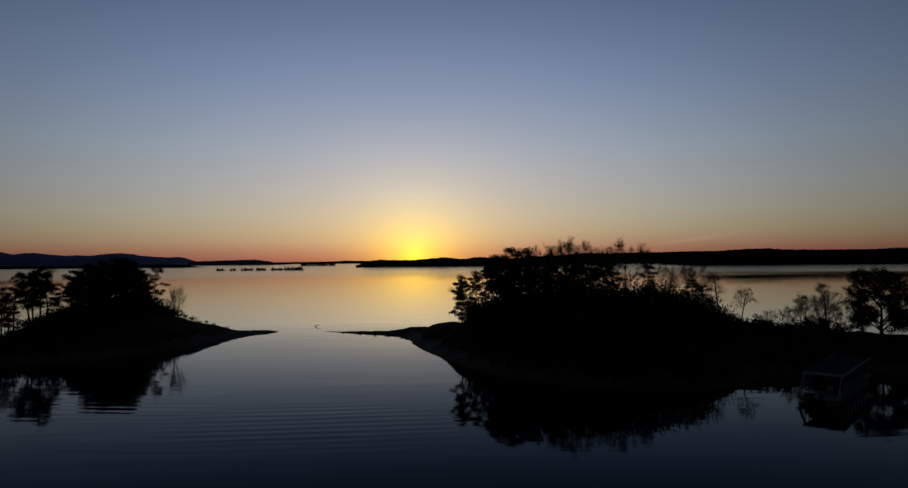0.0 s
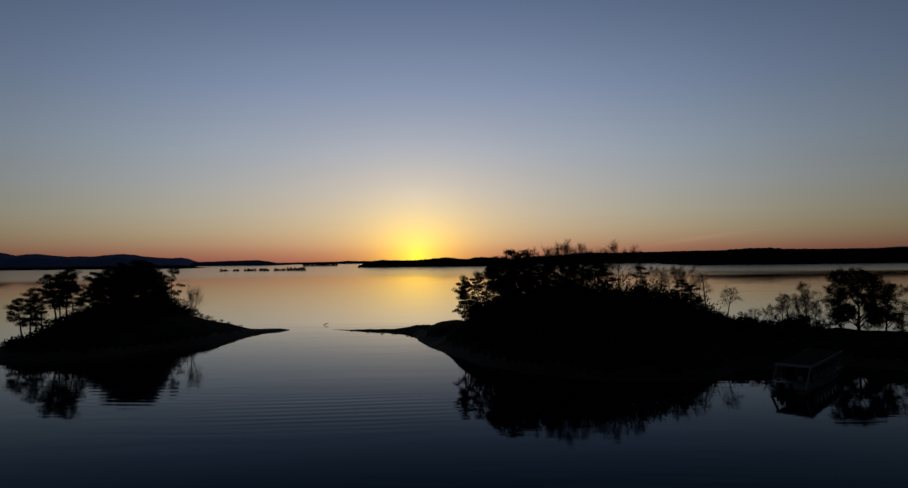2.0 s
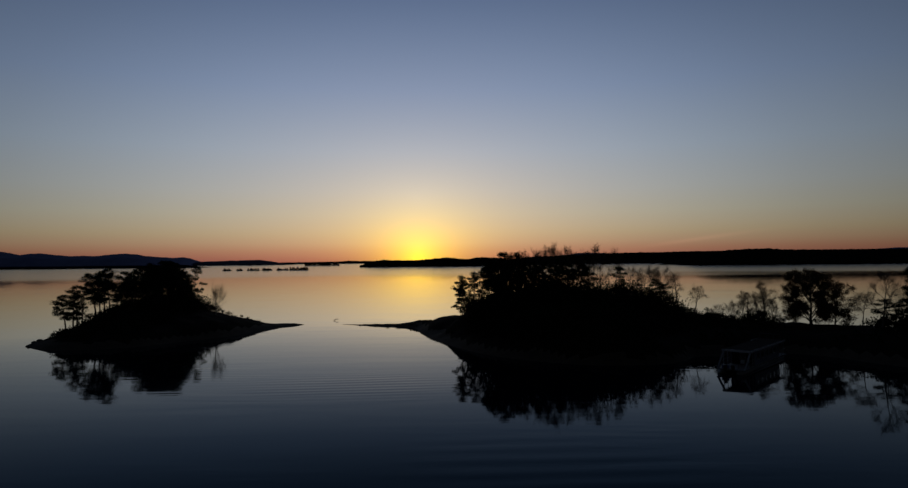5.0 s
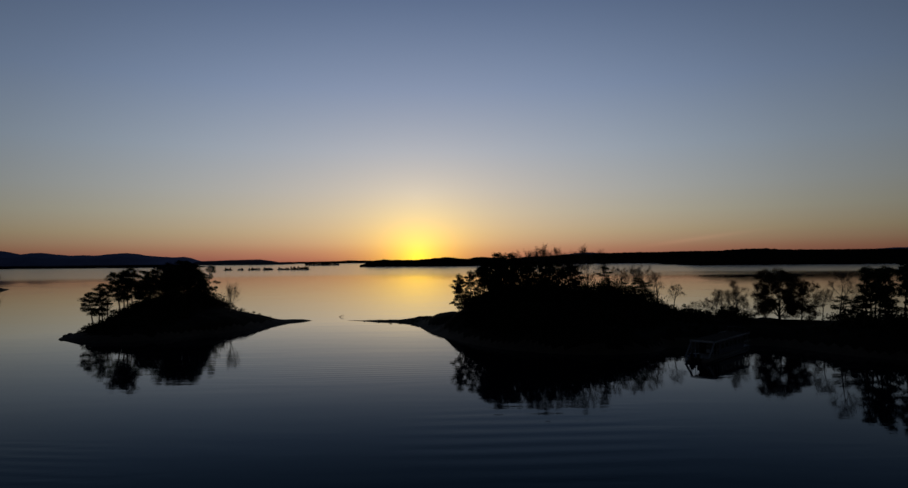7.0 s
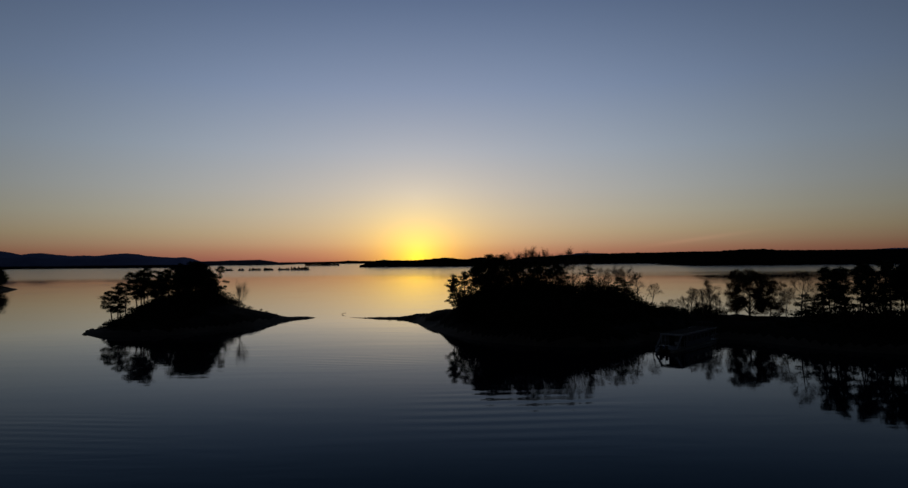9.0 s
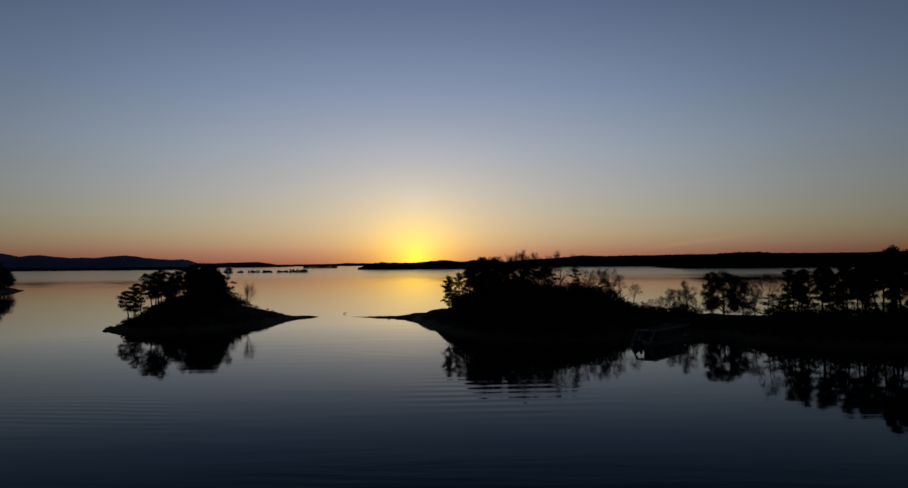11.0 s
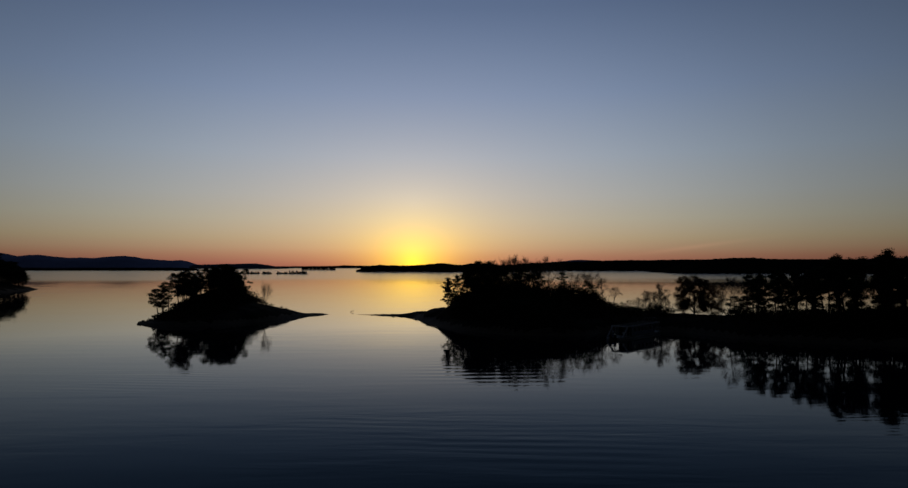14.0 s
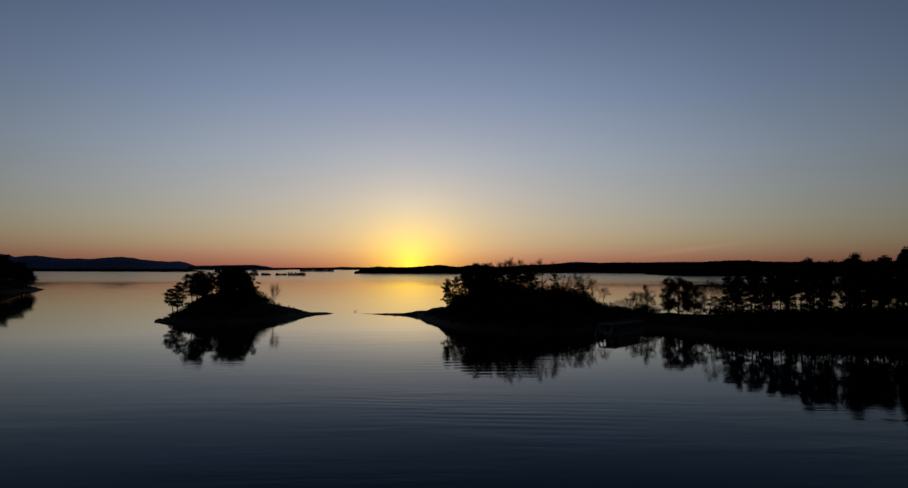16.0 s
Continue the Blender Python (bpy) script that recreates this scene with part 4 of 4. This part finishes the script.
# ---------------------------------------------------------------- undergrowth
def undergrowth(name, land, label, count, high, seed, edge=3.0, keep=None, leaves=34):
    """Low brush over the land, past counting."""
    rng = random.Random(seed)
    lo, hi = land.shore.min(0), land.shore.max(0)
    xs = np.array([rng.uniform(lo[0], hi[0]) for _ in range(count)])
    ys = np.array([rng.uniform(lo[1], hi[1]) for _ in range(count)])
    d, z = land.inland(xs, ys), land.height(xs, ys)
    b = Build()
    for x, y, dd, zz in zip(xs, ys, d, z):
        if dd < edge + rng.uniform(-1, 1) or (keep and not keep(x, y)):
            continue
        k = high * rng.uniform(0.4, 1.15) * min(1, 0.35 + dd / 12)
        c = Vector((x, y, zz + k * 0.45))
        for _ in range(leaves):
            o = rand_dir(rng) * rng.random() ** 0.4
            p = c + Vector((o.x * k * 0.75, o.y * k * 0.75, o.z * k * 0.55))
            b.leaf(p, (o + Vector((0, 0, 0.5)) + rand_dir(rng) * 0.5).normalized(), 0.42 * rng.uniform(0.6, 1.3), 0.2, rng)
    return tagged(new(name, b.mesh(name, M_BRUSH)), label, "undergrowth", kind="stuff")


undergrowth("islet_undergrowth", ISLET, "dark brush and saplings under the islet's pines", 2600, 1.5, 5, 4.5, lambda x, y: x < -62)
undergrowth("islet_thicket", ISLET, "dense dark thicket in the middle of the islet", 3200, 3.4, 15, 8.0, lambda x, y: -75 < x < -62.5 + 0.1 * (y - 140) and y > 132, 44)
undergrowth("knoll_undergrowth", MAIN, "dense dark brush and saplings covering the knoll", 20000, 3.2, 6, 4.0, lambda x, y: 3.5 < x < 46 and y > 80 and not (x > 33 and y < 105), 44)
undergrowth("knoll_thicket", MAIN, "tall dark thicket along the crest of the knoll", 15000, 6.3, 26, 8.0, lambda x, y: 9 < x < 30.5 and 102 < y < 122, 70)
undergrowth("neck_undergrowth", MAIN, "low dark brush on the neck behind the knoll", 9000, 1.3, 16, 4.0, lambda x, y: 45 <= x < 65 and y > 100)
undergrowth("bank_undergrowth", MAIN, "low dark brush along the bank and the bay", 5000, 0.9, 7, 4.0, lambda x, y: (x > 50 and y > 40 and not (x < 80 and y > 88)) or (x > 33 and 80 < y < 105 and x < 52))
undergrowth("far_bank_undergrowth", MAIN, "dark brush under the pines of the far bank", 12000, 2.5, 9, 6.0, lambda x, y: x > 74 and 45 < y < 95, 40)
undergrowth("headland_undergrowth", POINT, "dark brush covering the headland", 3600, 9.0, 8, 9.0, None, 110)


# ---------------------------------------------------------------- the houseboat in the bay
M_ALU = material("dull_aluminium", (0.3, 0.31, 0.34), 0.45, 0.15, 1.0, 20, 0.1, 0.9)
M_PAINT = material("weathered_white_paint", (0.6, 0.61, 0.66), 0.5, 0.12, 0.8, 15, 0.08)
M_CABIN = material("dull_blue_grey_paint", (0.2, 0.21, 0.28), 0.55, 0.18, 0.8, 15, 0.08)
M_ROOF = material("dark_grey_roof", (0.007, 0.007, 0.008), 1.0, 0.25, 0.8, 12, 0.15, spec=0.05)
M_DECK = material("grey_deck", (0.2, 0.19, 0.18), 0.8, 0.25, 1.0, 14, 0.3)
M_BLACK = material("black_engine_cowl", (0.02, 0.02, 0.022), 0.35, 0.2, 2, 20, 0.05)
M_BLUE = material("blue_plastic", (0.06, 0.12, 0.34), 0.4, 0.15, 2, 20, 0.05)
M_GLASS = bpy.data.materials.new("tinted_window_glass")
M_GLASS.use_nodes = True
_p = M_GLASS.node_tree.nodes["Principled BSDF"]
_p.inputs["Base Color"].default_value, _p.inputs["Roughness"].default_value, _p.inputs["Transmission Weight"].default_value = (0.25, 0.28, 0.3, 1), 0.03, 0.7


def houseboat(m):
    """A long pontoon houseboat; its stern lies at the origin and it points along +y."""
    boat = new("houseboat")
    boat.matrix_basis = m
    L, W, FLOOR, TOP = 19.0, 1.85, 0.62, 2.85
    for sx in (-1, 1):
        b = Build()
        b.tube([Vector((sx * 1.3, y, 0.12 + z)) for y, z in ((-2.3, 0), (6, 0), (12, 0), (17.2, 0), (18.4, 0.12), (18.9, 0.3))], [0.46, 0.46, 0.46, 0.46, 0.34, 0.08], 12)
        part("pontoon", b, M_ALU, boat, "dull aluminium pontoon", smooth=True)
    b = Build()
    b.box(-W, -2.3, FLOOR - 0.16, W, L - 0.4, FLOOR, 0.03)
    part("deck", b, M_DECK, boat, "grey deck with an aluminium edge")
    y0, y1, gap = 3.2, 15.2, 2.0
    wins = [(y0 + 1.0 + gap * i, y0 + 1.0 + gap * i + 1.2) for i in range(6)]
    for sx in (-1, 1):
        b = Build()
        xa, xb = sorted((sx * 1.56, sx * 1.64))
        b.box(xa, y0, FLOOR + 0.004, xb, y1, FLOOR + 0.85)
        b.box(xa, y0, FLOOR + 1.65, xb, y1, TOP - 0.01)
        edge = y0
        for a, c in wins:
            b.box(xa, edge, FLOOR + 0.85, xb, a, FLOOR + 1.65)
            edge = c
        b.box(xa, edge, FLOOR + 0.85, xb, y1, FLOOR + 1.65)
        part("cabin_wall", b, M_CABIN, boat, "dull blue-grey painted cabin wall")
        for a, c in wins:
            f = Build()
            x2, x3 = sorted((sx * 1.632, sx * 1.67))
            z2, z3 = FLOOR + 0.85, FLOOR + 1.65
            f.box(x2, a - 0.06, z2 - 0.06, x3, c + 0.06, z2)
            f.box(x2, a - 0.06, z3, x3, c + 0.06, z3 + 0.06)
            f.box(x2, a - 0.06, z2, x3, a, z3)
            f.box(x2, c, z2, x3, c + 0.06, z3)
            wob = part("window", f, M_ALU, boat, "aluminium window frame")
            g = Build()
            g.box(min(sx * 1.58, sx * 1.592), a, z2, max(sx * 1.58, sx * 1.592), c, z3)
            part("pane", g, M_GLASS, wob, "dark tinted pane")
    for y in (y0, y1 - 0.08):
        b = Build()
        b.box(-1.556, y, FLOOR + 0.004, -0.45, y + 0.08, TOP - 0.01)
        b.box(0.45, y, FLOOR + 0.004, 1.556, y + 0.08, TOP - 0.01)
        b.box(-0.45, y, FLOOR + 1.9, 0.45, y + 0.08, TOP - 0.01)
        part("end_wall", b, M_ROOF, boat, "dark grey end wall")
        d = Build()
        d.box(-0.44, y + 0.02, FLOOR + 0.01, 0.44, y + 0.06, FLOOR + 1.89)
        dob = part("door", d, M_GLASS, boat, "dark glass door")
        h = Build()
        h.box(0.34, y - 0.03, FLOOR + 0.95, 0.38, y + 0.018, FLOOR + 1.15)
        part("handle", h, M_ALU, dob)
    b = Build()
    b.box(-W - 0.12, 0.5, TOP, W + 0.12, L - 1.6, TOP + 0.14, 0.04)
    roof = part("roof", b, M_ROOF, boat, "dark grey flat roof")
    b = Build()
    b.box(W + 0.123, 0.46, TOP - 0.12, W + 0.16, L - 1.56, TOP + 0.17)
    b.box(-W - 0.16, 13.4, TOP - 0.06, -W - 0.123, L - 1.56, TOP + 0.17)
    b.box(-W - 0.16, 0.42, TOP - 0.12, W + 0.16, 0.457, TOP + 0.17)
    part("rim", b, M_PAINT, roof, "white painted rim")
    for sx in (-1, 1):
        for y, lean in ((0.15, 0.45), (2.0, 0.0), (16.2, 0.0), (17.2, 0.0)):
            b = Build()
            b.tube([Vector((sx * 1.74, y, FLOOR)), Vector((sx * 1.74, y + lean, TOP))], [0.035, 0.035], 8)
            part("roof_post", b, M_PAINT, boat)
        b = Build()
        b.tube([Vector((sx * 1.76, 0.2, FLOOR + 0.95)), Vector((sx * 1.76, 3.1, FLOOR + 0.95))], [0.025, 0.025], 6)
        b.tube([Vector((sx * 1.76, 0.2, FLOOR + 0.5)), Vector((sx * 1.76, 3.1, FLOOR + 0.5))], [0.02, 0.02], 6)
        part("aft_rail", b, M_ALU, boat)
        b = Build()
        b.tube([Vector((sx * 1.76, 15.3, FLOOR + 0.95)), Vector((sx * 1.76, 18.5, FLOOR + 0.95))], [0.025, 0.025], 6)
        b.tube([Vector((sx * 1.76, 18.5, FLOOR + 0.95)), Vector((sx * 1.76, 18.5, FLOOR))], [0.025, 0.025], 6)
        part("bow_rail", b, M_ALU, boat)
    # a low rail across the bow end of the roof
    b = Build()
    z = TOP + 0.14
    b.tube([Vector((-1.5, 16.6, z + 0.9)), Vector((1.5, 16.6, z + 0.9))], [0.03, 0.03], 6)
    for x in (-1.5, -0.5, 0.5, 1.5):
        b.tube([Vector((x, 16.6, z - 0.02)), Vector((x, 16.6, z + 0.9))], [0.022, 0.022], 5)
    part("roof_rail", b, M_ALU, boat)
    # swept canvas screens that run from the roof down to the swim platform
    for sx in (-1, 1):
        b = Build()
        xa, xb = sorted((sx * 1.80, sx * 1.85))
        low, high = (-2.1, -1.35), (0.45, 1.25)
        b.v = [(x, y, zz) for x in (xa, xb) for y, zz in ((low[0], FLOOR), (low[1], FLOOR), (high[1], TOP - 0.004), (high[0], TOP - 0.004))]
        b.f = [(0, 1, 2, 3), (7, 6, 5, 4), (0, 4, 5, 1), (1, 5, 6, 2), (2, 6, 7, 3), (3, 7, 4, 0)]
        part("stern_screen", b, M_PAINT, boat, "slanted white screen at the stern")
    for x in (-0.5, 0.5):
        b = Build()
        b.box(x - 0.2, -2.85, 0.55, x + 0.2, -2.31, 1.3, 0.09)
        motor = part("outboard_motor", b, M_BLACK, boat, "black outboard motor")
        b = Build()
        b.tube([Vector((x, -2.55, 0.6)), Vector((x, -2.58, -0.5))], [0.09, 0.06], 8)
        part("leg", b, M_BLACK, motor)
    b = Build()
    for sx in (1.2, 1.6):
        b.tube([Vector((sx, -2.38, -0.3)), Vector((sx, -2.35, FLOOR + 0.7))], [0.022, 0.022], 6)
    for k in range(5):
        b.tube([Vector((1.2, -2.37, -0.15 + 0.22 * k)), Vector((1.6, -2.37, -0.15 + 0.22 * k))], [0.018, 0.018], 6)
    part("ladder", b, M_ALU, boat)
    return tagged(boat, "long white pontoon houseboat moored in the bay", "houseboat")


BOAT = pose(40.0, 69.3, 0, 0, 0, -42)
houseboat(BOAT)


def cooler(m):
    ob = new("cooler_box")
    ob.matrix_basis = m
    b = Build()
    b.box(-0.45, -0.25, 0, 0.45, 0.25, 0.42, 0.03)
    part("tub", b, M_BLUE, ob)
    b = Build()
    b.box(-0.47, -0.27, 0.424, 0.47, 0.27, 0.5, 0.02)
    part("lid", b, M_PAINT, ob, "white lid")
    return tagged(ob, "blue cooler box with a white lid on the aft deck", "cooler")


cooler(BOAT @ pose(-0.9, -1.4, 0.622, 0, 0, 8))


def deck_chair(m):
    ob = new("deck_chair")
    ob.matrix_basis = m
    b = Build()
    b.box(-0.27, -0.25, 0.40, 0.27, 0.25, 0.45, 0.015)
    part("seat", b, M_PAINT, ob)
    b = Build()
    b.box(-0.27, 0.252, 0.42, 0.27, 0.30, 0.95, 0.015)
    part("backrest", b, M_PAINT, ob)
    for x in (-0.24, 0.24):
        for y in (-0.22, 0.22):
            b = Build()
            b.tube([Vector((x, y, 0)), Vector((x, y, 0.40))], [0.02, 0.02], 6)
            part("leg", b, M_ALU, ob)
    return tagged(ob, "white plastic deck chair on the houseboat's aft deck", "chair")


deck_chair(BOAT @ pose(0.5, 1.5, 0.622, 0, 0, 200))


# ---------------------------------------------------------------- small growth along the shores
def shrubs(land, rows, label, group, mat=None, leafy=True, key="shrub"):
    for i, (x, y, h, wide) in enumerate(rows):
        plant(f"{key}_{i % 3}", lambda i=i: shrub(60 + i + len(key), leafy, mat=mat), land, x, y, h, 1.0, rr.uniform(0, 360), label, "shrub", group, wide=wide)


shrubs(ISLET, [(-53.6, 143, 0.9, 1.0), (-52.4, 144, 0.6, 1.2), (-61.4, 143.6, 2.0, 1.3), (-63, 142.5, 2.2, 1.3), (-60.2, 146, 1.7, 1.4), (-58.8, 147, 1.5, 1.5), (-57.4, 147.6, 1.2, 1.4), (-62, 146.5, 2.2, 1.4), (-50.6, 147, 0.7, 1.2), (-85.6, 120, 1.3, 1.2), (-86, 117, 0.9, 1.3)], "low dark shrub on the islet's bluff", "shrubs on the islet")
shrubs(MAIN, [(-6, 134, 0.7, 1.2), (-13.5, 139, 0.5, 1.3), (-16, 140, 0.5, 1.3), (-10, 137.5, 0.6, 1.4)], "small scrubby bush on the gravel spit", "shrubs on the spit")
shrubs(MAIN, [(47.6, 109.4, 1.9, 1.2), (48.9, 108.4, 1.6, 1.3), (50.3, 107.2, 1.5, 1.3), (52.6, 107, 2.2, 1.1), (55, 105, 2.6, 1.0), (57.6, 104, 2.8, 1.1), (59.6, 104, 3.0, 1.1), (62, 104, 2.6, 1.1), (64.4, 104, 1.8, 1.2), (71.6, 104, 1.2, 1.2), (75, 101, 1.4, 1.2), (72.6, 96, 1.2, 1.3)], "dark leafy shrub by the bay", "shrubs by the bay")


def driftwood(m):
    """Dead branches standing out of the shallow water."""
    rng = random.Random(5)
    ob = new("driftwood_branch")
    ob.matrix_basis = m
    b = Build()
    main = [Vector((-0.5, 0, -0.5)), Vector((-0.25, 0.05, 0.1)), Vector((0.2, 0, 0.26)), Vector((0.75, 0.05, 0.34))]
    b.tube(main, [0.1, 0.09, 0.07, 0.03], 6)
    part("stem", b, M_GREYBARK, ob, smooth=True)
    for p in main[1:]:
        for _ in range(7):
            b = Build()
            way = rand_dir(rng)
            b.tube(bend(p, Vector((way.x * 1.6, way.y, abs(way.z) * 0.5 + 0.1)), rng.uniform(0.3, 0.75), rng, 0.25, 0, 3), [0.035, 0.028, 0.02, 0.01], 4)
            part("twig", b, M_GREYBARK, ob)
    return tagged(ob, "grey dead branch sticking out of the shallow water", "driftwood")


driftwood(pose(-32.4, 157.4, 0.05, 0, 0, 0) @ Matrix.Scale(0.8, 4))


# ---------------------------------------------------------------- stones on the points
M_STONE = material("dark_shore_stone", (0.16, 0.14, 0.12), 0.85, 0.35, 1.5, 12.0, 0.5, dist=0.03)


def stone(seed):
    """A worn, lopsided stone about a metre across."""
    rng = random.Random(seed)
    bm = bmesh.new()
    bmesh.ops.create_icosphere(bm, subdivisions=2, radius=0.5)
    shift = Vector((seed * 3.1, seed * 1.7, 0))
    for v in bm.verts:
        n = v.co.normalized()
        v.co *= 1 + 0.35 * noise.noise(n * 1.3 + shift) + 0.12 * noise.noise(n * 4 + shift)
        v.co.z *= 0.62
        if v.co.z < -0.18:
            v.co.z = -0.18
    me = bpy.data.meshes.new("shore_stone")
    bm.to_mesh(me)
    bm.free()
    me.materials.append(M_STONE)
    return new("shore_stone", me)


for land, x, y, size in [(ISLET, -86.0, 111.4, 1.0), (ISLET, -85.7, 112.8, 1.3), (ISLET, -84.2, 106.6, 0.8), (ISLET, -82.9, 105.0, 0.6), (ISLET, -86.6, 114.6, 0.9), (ISLET, -56.2, 148.2, 1.4), (ISLET, -54.8, 148.4, 1.0), (ISLET, -50.2, 147.6, 0.7),
                         (MAIN, -13.0, 139.8, 0.6), (MAIN, -19.5, 141.6, 0.5), (MAIN, -23.5, 143.2, 0.45), (MAIN, -8.6, 136.2, 0.7)]:
    at = pose(x, y, land.z(x, y) + 0.04, rr.uniform(-6, 6), rr.uniform(-6, 6), rr.uniform(0, 360)) @ Matrix.Scale(size, 4)
    key = f"stone_{rr.randrange(3)}"
    if key in MADE:
        first = MADE[key].scale
        ob = copy_thing(MADE[key], at @ Matrix.Diagonal((1 / first[0], 1 / first[1], 1 / first[2], 1)))
    else:
        ob = MADE[key] = stone(len(MADE))
        ob.matrix_basis = at
    tagged(ob, "dark worn stone lying on the gravel shore", "stone", "stones on the shore")
